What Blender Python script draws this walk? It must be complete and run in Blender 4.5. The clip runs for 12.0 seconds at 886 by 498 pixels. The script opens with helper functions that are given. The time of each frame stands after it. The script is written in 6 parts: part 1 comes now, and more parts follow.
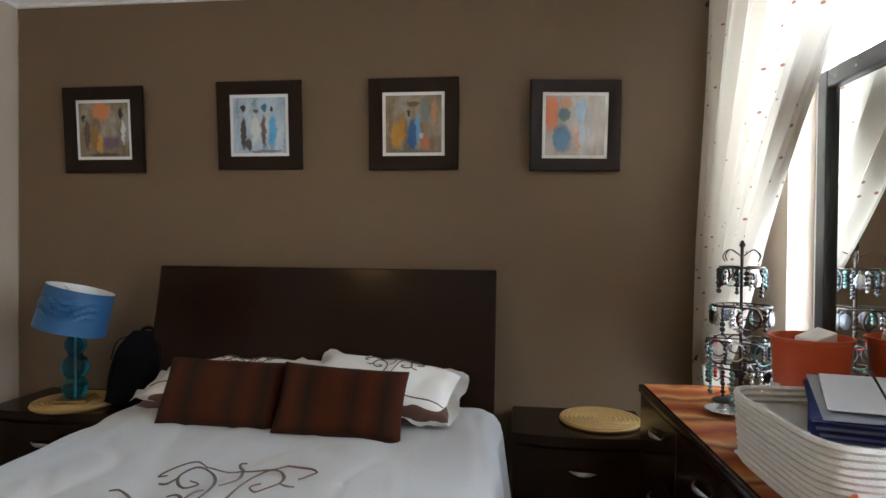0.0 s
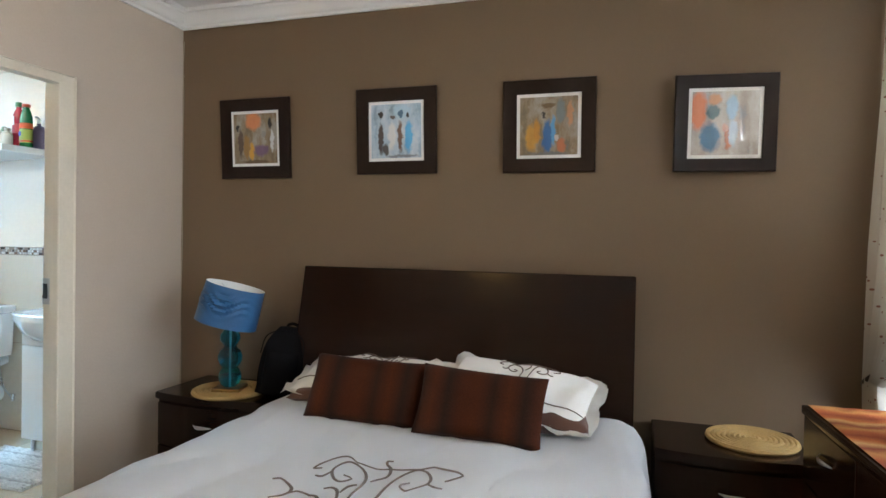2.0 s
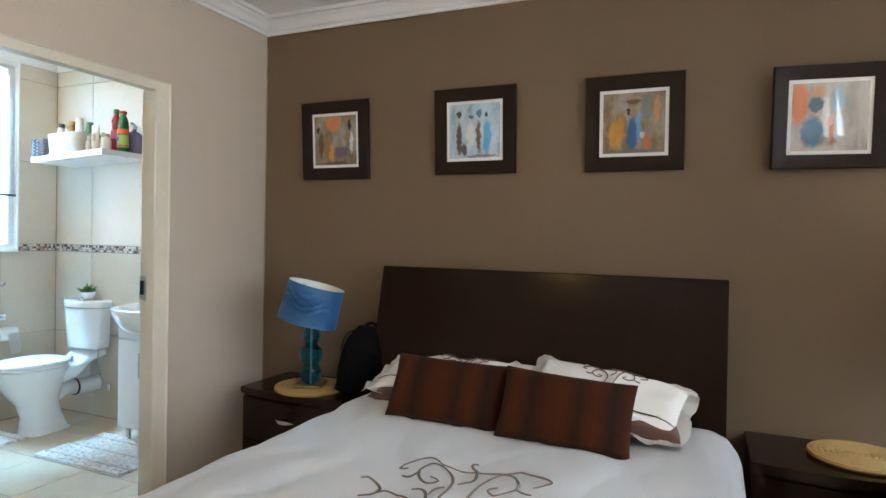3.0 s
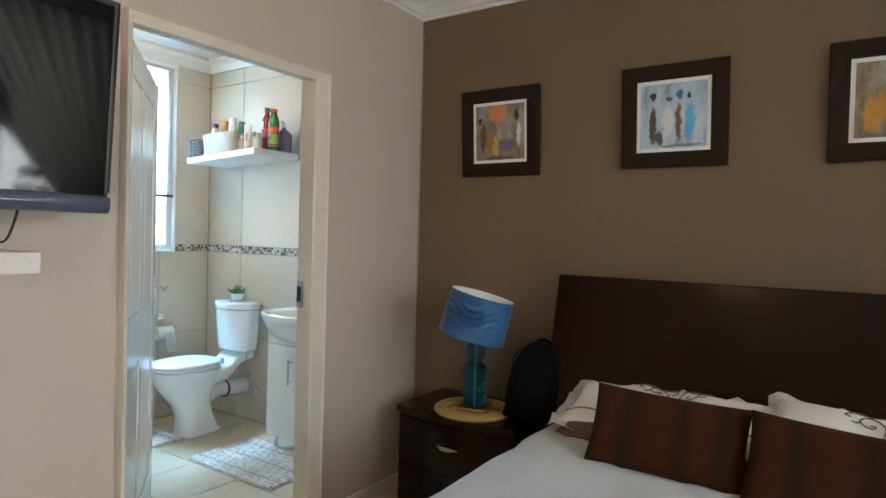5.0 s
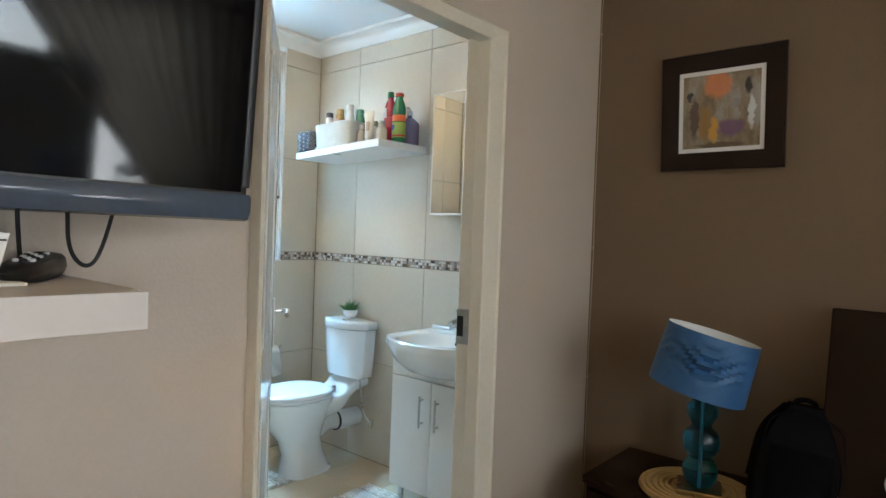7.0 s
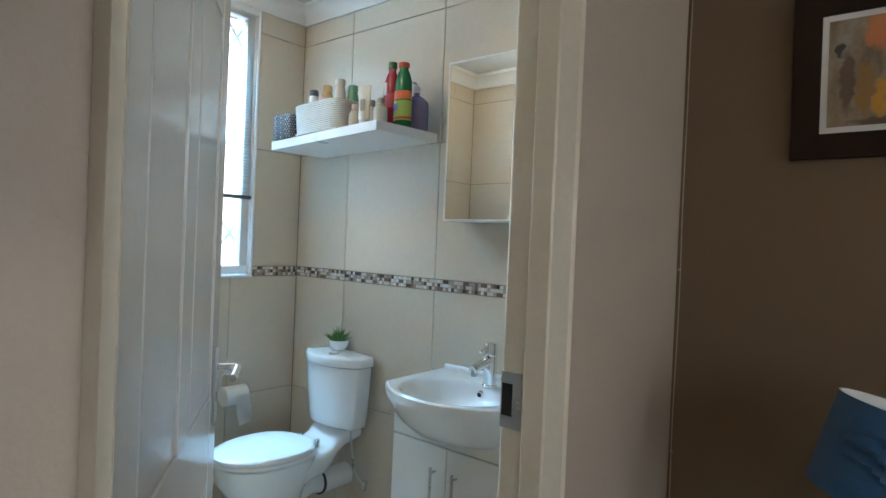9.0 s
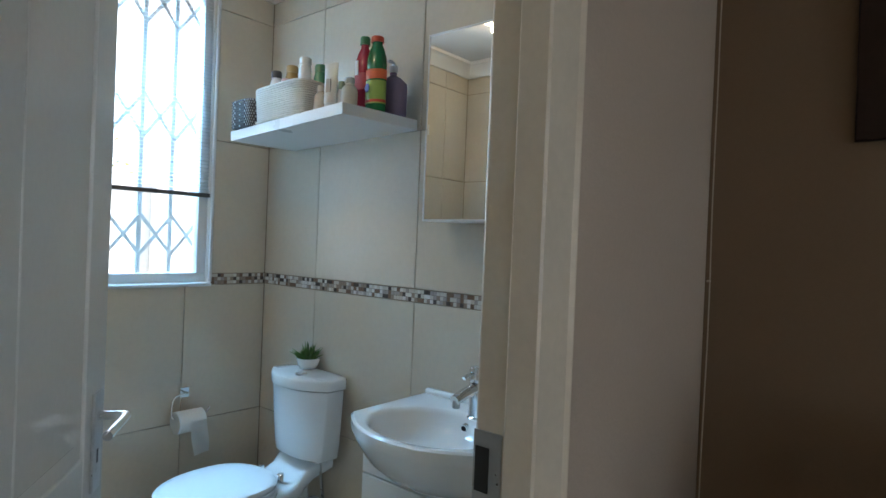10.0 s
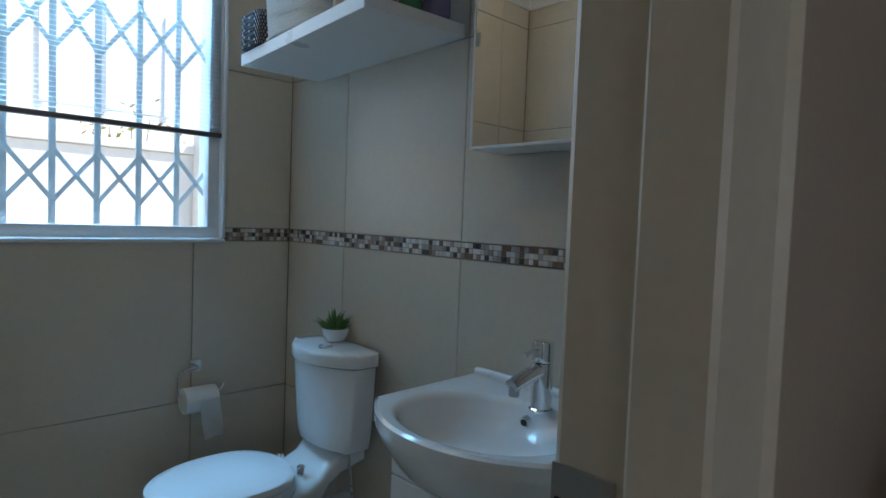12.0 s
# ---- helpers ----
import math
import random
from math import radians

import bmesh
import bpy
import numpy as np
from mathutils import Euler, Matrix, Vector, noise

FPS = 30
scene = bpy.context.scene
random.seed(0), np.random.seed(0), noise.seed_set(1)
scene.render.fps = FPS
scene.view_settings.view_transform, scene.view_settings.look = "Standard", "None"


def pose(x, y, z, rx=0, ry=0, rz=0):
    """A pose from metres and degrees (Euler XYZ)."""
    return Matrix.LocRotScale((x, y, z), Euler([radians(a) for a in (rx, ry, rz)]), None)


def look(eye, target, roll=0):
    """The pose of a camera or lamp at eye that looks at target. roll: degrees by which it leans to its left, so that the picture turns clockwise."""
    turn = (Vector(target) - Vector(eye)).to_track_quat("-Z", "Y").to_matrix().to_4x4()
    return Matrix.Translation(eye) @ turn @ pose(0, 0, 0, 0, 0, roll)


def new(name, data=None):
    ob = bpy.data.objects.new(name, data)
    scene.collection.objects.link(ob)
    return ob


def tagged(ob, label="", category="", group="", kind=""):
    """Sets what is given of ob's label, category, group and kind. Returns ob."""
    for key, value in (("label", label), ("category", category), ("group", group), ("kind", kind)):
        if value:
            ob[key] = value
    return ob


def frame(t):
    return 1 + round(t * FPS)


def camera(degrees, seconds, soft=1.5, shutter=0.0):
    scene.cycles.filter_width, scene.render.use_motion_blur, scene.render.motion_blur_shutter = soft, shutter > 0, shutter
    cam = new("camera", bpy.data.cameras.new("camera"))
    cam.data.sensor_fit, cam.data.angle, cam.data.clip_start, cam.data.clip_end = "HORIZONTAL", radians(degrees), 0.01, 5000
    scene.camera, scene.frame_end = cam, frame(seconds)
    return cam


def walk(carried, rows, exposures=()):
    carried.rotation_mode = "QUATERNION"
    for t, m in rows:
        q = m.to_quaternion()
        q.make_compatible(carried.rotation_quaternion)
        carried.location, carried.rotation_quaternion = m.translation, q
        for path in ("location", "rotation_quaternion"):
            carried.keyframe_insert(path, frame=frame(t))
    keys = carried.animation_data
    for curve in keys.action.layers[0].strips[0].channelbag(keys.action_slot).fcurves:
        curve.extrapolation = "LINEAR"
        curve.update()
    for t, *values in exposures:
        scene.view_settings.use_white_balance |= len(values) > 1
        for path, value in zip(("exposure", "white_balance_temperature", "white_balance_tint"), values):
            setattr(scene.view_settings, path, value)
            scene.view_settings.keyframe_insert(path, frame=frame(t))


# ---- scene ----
cam = camera(72.5, 12.0)
EXPOSURES = [(0, 3.02, 6000, 10), (1.0, 3.18, 6000, 10), (1.5, 3.35, 6000, 10), (2.5, 3.50, 6000, 10), (3.2, 3.38, 6050, 9.5), (5, 3.12, 6250, 9.5), (6.5, 2.96, 6300, 9.5), (7.2, 2.88, 6300, 9.5), (9, 2.44, 6150, 9.5), (10.5, 1.80, 5830, 10), (11.5, 1.40, 5730, 10), (12, 1.08, 5700, 10)]
PATH = [
    (0, (0.123, 0.18, 1.339), (-0.118, 2.165, 1.311), 0.5),
    (0.5, (0.096, 0.175, 1.346), (-0.223, 2.149, 1.316), 0.6),
    (1, (0.08, 0.181, 1.346), (-0.327, 2.139, 1.317), 0.7),
    (1.5, (0.045, 0.175, 1.353), (-0.452, 2.112, 1.32), 0.9),
    (2, (0.012, 0.173, 1.352), (-0.584, 2.082, 1.321), 1.0),
    (2.5, (-0.032, 0.169, 1.342), (-0.732, 2.042, 1.317), 1.2),
    (3, (-0.063, 0.174, 1.35), (-0.858, 2.009, 1.317), 1.2),
    (3.2, (-0.078, 0.181, 1.355), (-0.91, 2.0, 1.317), 1.2),
    (4.8, (-0.461, 0.338, 1.363), (-1.532, 2.027, 1.323), 1.6),
    (5, (-0.515, 0.383, 1.361), (-1.63, 2.042, 1.32), 1.6),
    (5.5, (-0.74, 0.488, 1.365), (-1.93, 2.095, 1.322), 1.8),
    (6, (-0.944, 0.553, 1.381), (-2.196, 2.112, 1.337), 1.9),
    (6.5, (-1.159, 0.623, 1.385), (-2.45, 2.151, 1.342), 2.0),
    (7, (-1.302, 0.687, 1.384), (-2.6, 2.208, 1.344), 2.1),
    (7.2, (-1.362, 0.728, 1.381), (-2.663, 2.247, 1.343), 2.1),
    (8.8, (-1.836, 1.159, 1.416), (-3.126, 2.687, 1.391), 2.3),
    (9, (-1.875, 1.213, 1.413), (-3.16, 2.745, 1.391), 2.4),
    (9.5, (-1.969, 1.391, 1.423), (-3.255, 2.924, 1.405), 2.3),
    (10, (-2.049, 1.552, 1.425), (-3.344, 3.076, 1.408), 2.3),
    (10.5, (-2.148, 1.692, 1.41), (-3.47, 3.193, 1.392), 2.3),
    (11, (-2.263, 1.832, 1.387), (-3.622, 3.299, 1.376), 2.2),
    (11.5, (-2.33, 1.898, 1.351), (-3.727, 3.329, 1.319), 2.3),
    (12, (-2.356, 1.936, 1.317), (-3.787, 3.33, 1.217), 2.2),
]
walk(cam, [(t, look(eye, target, roll)) for t, eye, target, roll in PATH], EXPOSURES)

# ---- world, sun, large lights ----
world = bpy.data.worlds.new("world")
scene.world = world
world.use_nodes = True
wn, wl = world.node_tree.nodes, world.node_tree.links
sky = wn.new("ShaderNodeTexSky")
sky.sky_type, sky.sun_disc, sky.dust_density = "NISHITA", False, 1.5
sky.sun_elevation, sky.sun_rotation = radians(58), radians(40)
wl.new(sky.outputs[0], wn["Background"].inputs[0])
wn["Background"].inputs[1].default_value = 0.12

sun = new("sun", bpy.data.lights.new("sun", "SUN"))
sun.data.energy, sun.data.angle, sun.data.color = 4.0, radians(0.5), (1.0, 0.95, 0.88)
sun.matrix_world = look((4.1, 5.0, 10.3), (0, 0, 0))


def sky_lamp(name, where, target, width, height, watts, color=(0.87, 0.945, 0.99)):
    lamp = new(name, bpy.data.lights.new(name, "AREA"))
    lamp.data.shape, lamp.data.size, lamp.data.size_y = "RECTANGLE", width, height
    lamp.data.energy, lamp.data.color = watts, color
    lamp.matrix_world = look(where, target)
    return lamp


sky_lamp("window_skylight", (1.42, 1.60, 1.60), (0, 1.60, 1.50), 2.1, 1.25, 14.2)
sky_lamp("window_skylight", (1.42, -0.90, 1.60), (0, -0.90, 1.50), 1.7, 1.25, 5.8)
sky_lamp("window_skylight", (-5.55, 2.45, 3.25), (-3.9, 2.45, 1.2), 1.2, 0.8, 72, (0.33, 0.68, 1.0))


def bulb(name, where, watts, radius, color):
    lamp = new(name, bpy.data.lights.new(name, "POINT"))
    lamp.data.energy, lamp.data.shadow_soft_size, lamp.data.color = watts, radius, color
    lamp.location = where


bulb("bath_bulb", (-3.91, 2.07, 2.553), 1.6, 0.022, (1.0, 0.80, 0.52))
bulb("bedroom_bulb", (-1.30, 0.08, 2.50), 1.5, 0.045, (1.0, 0.60, 0.20))

# ---- materials ----
def shader(name):
    m = bpy.data.materials.new(name)
    m.use_nodes = True
    t = m.node_tree
    return m, t.nodes, t.links, t.nodes["Principled BSDF"]


def surface(name, color, rough=0.5, vary=0.12, size=6.0, grain=60.0, bump=0.1, metal=0.0, spec=0.5, coat=0.0, random=0.0, sheen=0.0, stretch=(1, 1, 1)):
    """A plain surface with broad stains, fine grain and slight relief; random: tone that differs from piece to piece."""
    m, n, l, p = shader(name)
    tc, mp = n.new("ShaderNodeTexCoord"), n.new("ShaderNodeMapping")
    mp.inputs["Scale"].default_value = stretch
    l.new(tc.outputs["Object"], mp.inputs[0])
    big, fine = n.new("ShaderNodeTexNoise"), n.new("ShaderNodeTexNoise")
    big.inputs["Scale"].default_value, big.inputs["Detail"].default_value = size, 4
    fine.inputs["Scale"].default_value, fine.inputs["Detail"].default_value = grain, 6
    l.new(mp.outputs[0], big.inputs[0]), l.new(mp.outputs[0], fine.inputs[0])
    add = n.new("ShaderNodeMath")
    add.operation = "ADD"
    l.new(big.outputs[0], add.inputs[0]), l.new(fine.outputs[0], add.inputs[1])
    last = add
    if random:
        info, mul, more = n.new("ShaderNodeObjectInfo"), n.new("ShaderNodeMath"), n.new("ShaderNodeMath")
        mul.operation, more.operation = "MULTIPLY_ADD", "ADD"
        mul.inputs[1].default_value, mul.inputs[2].default_value = random, -random / 2
        l.new(info.outputs["Random"], mul.inputs[0])
        l.new(add.outputs[0], more.inputs[0]), l.new(mul.outputs[0], more.inputs[1])
        last = more
    ramp = n.new("ShaderNodeMapRange")
    ramp.inputs[1].default_value, ramp.inputs[2].default_value = 0.5, 1.5
    ramp.inputs[3].default_value, ramp.inputs[4].default_value = 1 - vary, 1 + vary
    l.new(last.outputs[0], ramp.inputs[0])
    mix = n.new("ShaderNodeMix")
    mix.data_type, mix.blend_type = "RGBA", "MULTIPLY"
    mix.inputs[0].default_value = 1
    mix.inputs[6].default_value = (*color, 1)
    l.new(ramp.outputs[0], mix.inputs[7])
    l.new(mix.outputs[2], p.inputs["Base Color"])
    rr = n.new("ShaderNodeMapRange")
    rr.inputs[1].default_value, rr.inputs[2].default_value = 0.3, 0.7
    rr.inputs[3].default_value, rr.inputs[4].default_value = rough * 0.88, min(1, rough * 1.12)
    l.new(big.outputs[0], rr.inputs[0]), l.new(rr.outputs[0], p.inputs["Roughness"])
    if bump:
        b = n.new("ShaderNodeBump")
        b.inputs["Strength"].default_value, b.inputs["Distance"].default_value = bump, 0.004
        l.new(fine.outputs[0], b.inputs["Height"]), l.new(b.outputs[0], p.inputs["Normal"])
    p.inputs["Metallic"].default_value, p.inputs["Specular IOR Level"].default_value = metal, spec
    p.inputs["Coat Weight"].default_value, p.inputs["Coat Roughness"].default_value = coat, 0.06
    p.inputs["Sheen Weight"].default_value = sheen
    return m


BROWN_PAINT = surface("brown_wall_paint", (0.164, 0.110, 0.063), 0.55, 0.06, 2.5, 140, 0.12)
BEIGE_PAINT = surface("beige_wall_paint", (0.525, 0.440, 0.355), 0.5, 0.05, 2.5, 120, 0.22)
CEILING_PAINT = surface("ceiling_paint", (0.78, 0.77, 0.75), 0.7, 0.03, 3, 150, 0.1)
WHITE_PAINT = surface("white_gloss_paint", (0.78, 0.76, 0.72), 0.35, 0.04, 4, 90, 0.05)
CREAM_STEEL = surface("cream_enamel_on_steel", (0.66, 0.60, 0.49), 0.32, 0.07, 5, 70, 0.08)
DOOR_PAINT = surface("white_door_paint", (0.70, 0.69, 0.66), 0.16, 0.04, 3, 80, 0.03)
DARK_WOOD = surface("wenge_wood", (0.0135, 0.0052, 0.0028), 0.18, 0.2, 3, 22, 0.0, spec=0.22, stretch=(0.4, 5, 5))
FRAME_WOOD = surface("dark_frame_wood", (0.017, 0.0080, 0.0055), 0.42, 0.3, 8, 60, 0.05, spec=0.22, stretch=(1, 1, 1))
DUVET = surface("white_cotton", (0.87, 0.87, 0.87), 0.85, 0.03, 5, 220, 0.25, sheen=0.2)
PILLOW_WHITE = surface("white_pillow_cotton", (0.80, 0.78, 0.74), 0.85, 0.03, 7, 240, 0.25, sheen=0.2)
PILLOW_BROWN = surface("brown_cotton", (0.10, 0.045, 0.028), 0.85, 0.12, 7, 240, 0.25, sheen=0.2)
EMBROIDERY = surface("brown_embroidery_thread", (0.13, 0.09, 0.07), 0.6, 0.25, 30, 300, 0.4)
SHADE_BLUE = surface("blue_shade_satin", (0.024, 0.100, 0.240), 0.5, 0.15, 10, 160, 0.2, sheen=0.05)
SHADE_LINING = surface("white_shade_lining", (0.75, 0.75, 0.73), 0.7, 0.03)
BRASS = surface("aged_brass", (0.45, 0.30, 0.12), 0.3, 0.15, 20, 100, 0.05, metal=1.0)
STRAW = surface("woven_straw", (0.42, 0.27, 0.095), 0.8, 0.22, 20, 130, 0.6)
NYLON = surface("black_nylon", (0.005, 0.005, 0.006), 0.9, 0.3, 12, 250, 0.3, spec=0.06)
CHROME = surface("chrome", (0.82, 0.83, 0.85), 0.07, 0.03, 5, 80, 0.0, metal=1.0)
SATIN_STEEL = surface("satin_steel", (0.52, 0.52, 0.51), 0.3, 0.08, 20, 150, 0.05, metal=1.0)
CERAMIC = surface("white_ceramic", (0.82, 0.83, 0.83), 0.08, 0.015, 4, 60, 0.0, coat=0.5)
SEAT_PLASTIC = surface("white_seat_plastic", (0.80, 0.81, 0.82), 0.18, 0.02, 4, 60, 0.0)
SHELF_BOARD = surface("pale_shelf_paint", (0.58, 0.545, 0.52), 0.4, 0.03, 4, 70, 0.03)
WHITE_BOARD = surface("white_foil_board", (0.78, 0.78, 0.77), 0.3, 0.02, 4, 70, 0.02)
BLACK_PLASTIC = surface("black_plastic", (0.012, 0.012, 0.013), 0.35, 0.2, 10, 120, 0.1)
BEZEL = surface("blue_grey_bezel", (0.060, 0.076, 0.105), 0.12, 0.08, 6, 90, 0.0)
SCREEN = surface("black_screen_glass", (0.004, 0.004, 0.005), 0.055, 0.1, 3, 40, 0.0, spec=0.34)
BATH_TILE = surface("beige_wall_tile", (0.615, 0.55, 0.45), 0.24, 0.05, 3, 50, 0.02, spec=0.45, random=0.25)
GROUT = surface("tan_grout", (0.27, 0.22, 0.165), 0.85, 0.15, 12, 160, 0.3)
FLOOR_TILE = surface("cream_floor_tile", (0.58, 0.49, 0.37), 0.22, 0.07, 5, 60, 0.03, random=0.3)
RUG_WHITE = surface("white_cotton_pile", (0.66, 0.63, 0.59), 0.95, 0.45, 38, 220, 0.6)
RUG_GREY = surface("grey_cotton_pile", (0.50, 0.47, 0.43), 0.95, 0.5, 38, 220, 0.6)
ROPE_WHITE = surface("white_cotton_rope", (0.66, 0.64, 0.59), 0.9, 0.1, 20, 200, 0.6)
WICKER = surface("dark_wicker", (0.05, 0.035, 0.04), 0.6, 0.4, 30, 200, 0.4)
WICKER_PALE = surface("grey_wicker", (0.50, 0.48, 0.50), 0.6, 0.4, 30, 200, 0.4)
ORANGE = surface("orange_plastic", (0.55, 0.085, 0.02), 0.35, 0.06, 6, 90, 0.02)
BLUE_PAPER = surface("blue_document_paper", (0.05, 0.075, 0.30), 0.6, 0.15, 20, 120, 0.05)
PALE_PAPER = surface("pale_printed_paper", (0.62, 0.65, 0.72), 0.6, 0.06, 20, 120, 0.05)
WHITE_PAPER = surface("white_paper", (0.78, 0.77, 0.74), 0.8, 0.04, 20, 160, 0.15)
BRONZE = surface("bronze_wire", (0.06, 0.045, 0.035), 0.4, 0.2, 20, 100, 0.1, metal=0.8)
SILVER_BEAD = surface("silver_beads", (0.55, 0.54, 0.52), 0.25, 0.2, 40, 100, 0.1, metal=0.9)
DARK_BEAD = surface("dark_glass_beads", (0.05, 0.05, 0.055), 0.15, 0.3, 40, 100, 0.0)
RED_BEAD = surface("red_glass_beads", (0.45, 0.04, 0.03), 0.2, 0.2, 40, 100, 0.0)
GREEN_BEAD = surface("green_glass_beads", (0.10, 0.22, 0.18), 0.2, 0.2, 40, 100, 0.0)
LEAF_GREEN = surface("artificial_leaf", (0.10, 0.22, 0.05), 0.5, 0.35, 40, 120, 0.1, random=0.5)
OUT_WALL = surface("sunlit_boundary_wall", (0.82, 0.79, 0.72), 0.9, 0.08, 1.5, 30, 0.3)
OUT_GROUND = surface("paved_ground", (0.42, 0.38, 0.32), 0.9, 0.2, 1.2, 25, 0.3)
OUT_LEAF = surface("yellow_shrub_leaf", (0.30, 0.26, 0.05), 0.6, 0.4, 5, 30, 0.1, random=0.6)
ROOF_TILE = surface("roof_sheet", (0.25, 0.16, 0.12), 0.8, 0.2, 2, 20, 0.2)
WINDOW_WHITE = surface("white_aluminium", (0.76, 0.77, 0.78), 0.35, 0.03, 5, 80, 0.02)
BLACK_LACQUER = surface("black_mirror_frame", (0.012, 0.012, 0.015), 0.3, 0.25, 8, 90, 0.05)
BLIND_WHITE = surface("white_blind_slat", (0.75, 0.76, 0.76), 0.4, 0.04, 10, 90, 0.0)
GREY_RAIL = surface("grey_bottom_rail", (0.11, 0.115, 0.12), 0.4, 0.1, 10, 90, 0.0)
TRELLIS = surface("painted_steel_trellis", (0.55, 0.53, 0.50), 0.45, 0.1, 10, 90, 0.05)
RUBBER = surface("black_rubber", (0.01, 0.01, 0.01), 0.6, 0.2)


def plastic(name, color, rough=0.3):
    return surface(name, color, rough, 0.05, 15, 90, 0.0)


def glass(name, color=(1, 1, 1), rough=0.0):
    m, n, l, p = shader(name)
    p.inputs["Base Color"].default_value = (*color, 1)
    p.inputs["Roughness"].default_value, p.inputs["Transmission Weight"].default_value = rough, 1.0
    p.inputs["IOR"].default_value = 1.45
    return m


PANE = glass("window_glass")
TEAL_GLASS = glass("teal_glass", (0.015, 0.29, 0.46), 0.05)
mirror_m, mn, ml, mp_ = shader("mirror_silver")
mp_.inputs["Base Color"].default_value, mp_.inputs["Metallic"].default_value, mp_.inputs["Roughness"].default_value = (0.86, 0.88, 0.87, 1), 1.0, 0.012
MIRROR = mirror_m


def glowing(name, color, strength):
    m, n, l, p = shader(name)
    p.inputs["Base Color"].default_value = (*color, 1)
    p.inputs["Emission Color"].default_value, p.inputs["Emission Strength"].default_value = (*color, 1), strength
    return m


LAMP_GLOW = glowing("lit_diffuser", (1.0, 0.82, 0.55), 0.8)


def curtain_cloth():
    """Cream cloth that lets daylight through, sprinkled with small brown leaf motifs."""
    m, n, l, p = shader("cream_curtain_cloth")
    uv, vor, mp = n.new("ShaderNodeUVMap"), n.new("ShaderNodeTexVoronoi"), n.new("ShaderNodeMapping")
    mp.inputs["Scale"].default_value, mp.inputs["Rotation"].default_value = (21.0, 30.0, 1), (0, 0, 0.7)
    vor.inputs["Scale"].default_value, vor.inputs["Randomness"].default_value = 1.0, 0.75
    l.new(uv.outputs[0], mp.inputs[0]), l.new(mp.outputs[0], vor.inputs[0])
    dot = n.new("ShaderNodeMapRange")
    dot.inputs[1].default_value, dot.inputs[2].default_value = 0.13, 0.17
    dot.inputs[3].default_value, dot.inputs[4].default_value = 1.0, 0.0
    l.new(vor.outputs["Distance"], dot.inputs[0])
    mix = n.new("ShaderNodeMix")
    mix.data_type = "RGBA"
    mix.inputs[6].default_value, mix.inputs[7].default_value = (0.62, 0.57, 0.49, 1), (0.28, 0.13, 0.09, 1)
    l.new(dot.outputs[0], mix.inputs[0])
    weave = n.new("ShaderNodeTexNoise")
    weave.inputs["Scale"].default_value = 180
    b = n.new("ShaderNodeBump")
    b.inputs["Strength"].default_value, b.inputs["Distance"].default_value = 0.2, 0.002
    l.new(weave.outputs[0], b.inputs["Height"]), l.new(b.outputs[0], p.inputs["Normal"])
    l.new(mix.outputs[2], p.inputs["Base Color"])
    p.inputs["Roughness"].default_value = 0.85
    tr, ms = n.new("ShaderNodeBsdfTranslucent"), n.new("ShaderNodeMixShader")
    l.new(mix.outputs[2], tr.inputs[0])
    ms.inputs[0].default_value = 0.32
    l.new(p.outputs[0], ms.inputs[1]), l.new(tr.outputs[0], ms.inputs[2])
    l.new(ms.outputs[0], n["Material Output"].inputs[0])
    return m


CURTAIN = curtain_cloth()


def striped(name, colors, width, axis, rough=0.85, wobble=0.0, sheen=0.3):
    """Woven stripes across one axis, cycling through the colours."""
    m, n, l, p = shader(name)
    tc, sep = n.new("ShaderNodeTexCoord"), n.new("ShaderNodeSeparateXYZ")
    l.new(tc.outputs["Object"], sep.inputs[0])
    noise_, mul = n.new("ShaderNodeTexNoise"), n.new("ShaderNodeMath")
    noise_.inputs["Scale"].default_value = 7
    mul.operation = "MULTIPLY_ADD"
    mul.inputs[1].default_value = wobble
    l.new(tc.outputs["Object"], noise_.inputs[0]), l.new(noise_.outputs[0], mul.inputs[0]), l.new(sep.outputs[axis], mul.inputs[2])
    div, fr = n.new("ShaderNodeMath"), n.new("ShaderNodeMath")
    div.operation, fr.operation = "DIVIDE", "FRACT"
    div.inputs[1].default_value = width * len(colors)
    l.new(mul.outputs[0], div.inputs[0]), l.new(div.outputs[0], fr.inputs[0])
    ramp = n.new("ShaderNodeValToRGB")
    e = ramp.color_ramp.elements
    e[0].position, e[0].color = 0.0, (*colors[0], 1)
    e[1].position, e[1].color = 1.0, (*colors[0], 1)
    for i, c in enumerate(colors[1:], 1):
        e.new(i / len(colors)).color = (*c, 1)
    l.new(fr.outputs[0], ramp.inputs[0])
    grain, mix = n.new("ShaderNodeTexNoise"), n.new("ShaderNodeMix")
    grain.inputs["Scale"].default_value = 160
    l.new(tc.outputs["Object"], grain.inputs[0])
    mix.data_type, mix.blend_type = "RGBA", "OVERLAY"
    mix.inputs[0].default_value = 0.35
    l.new(ramp.outputs[0], mix.inputs[6]), l.new(grain.outputs[0], mix.inputs[7])
    l.new(mix.outputs[2], p.inputs["Base Color"])
    p.inputs["Specular IOR Level"].default_value = 0.12
    b = n.new("ShaderNodeBump")
    b.inputs["Strength"].default_value, b.inputs["Distance"].default_value = 0.3, 0.003
    l.new(grain.outputs[0], b.inputs["Height"]), l.new(b.outputs[0], p.inputs["Normal"])
    p.inputs["Roughness"].default_value, p.inputs["Sheen Weight"].default_value = rough, sheen
    return m


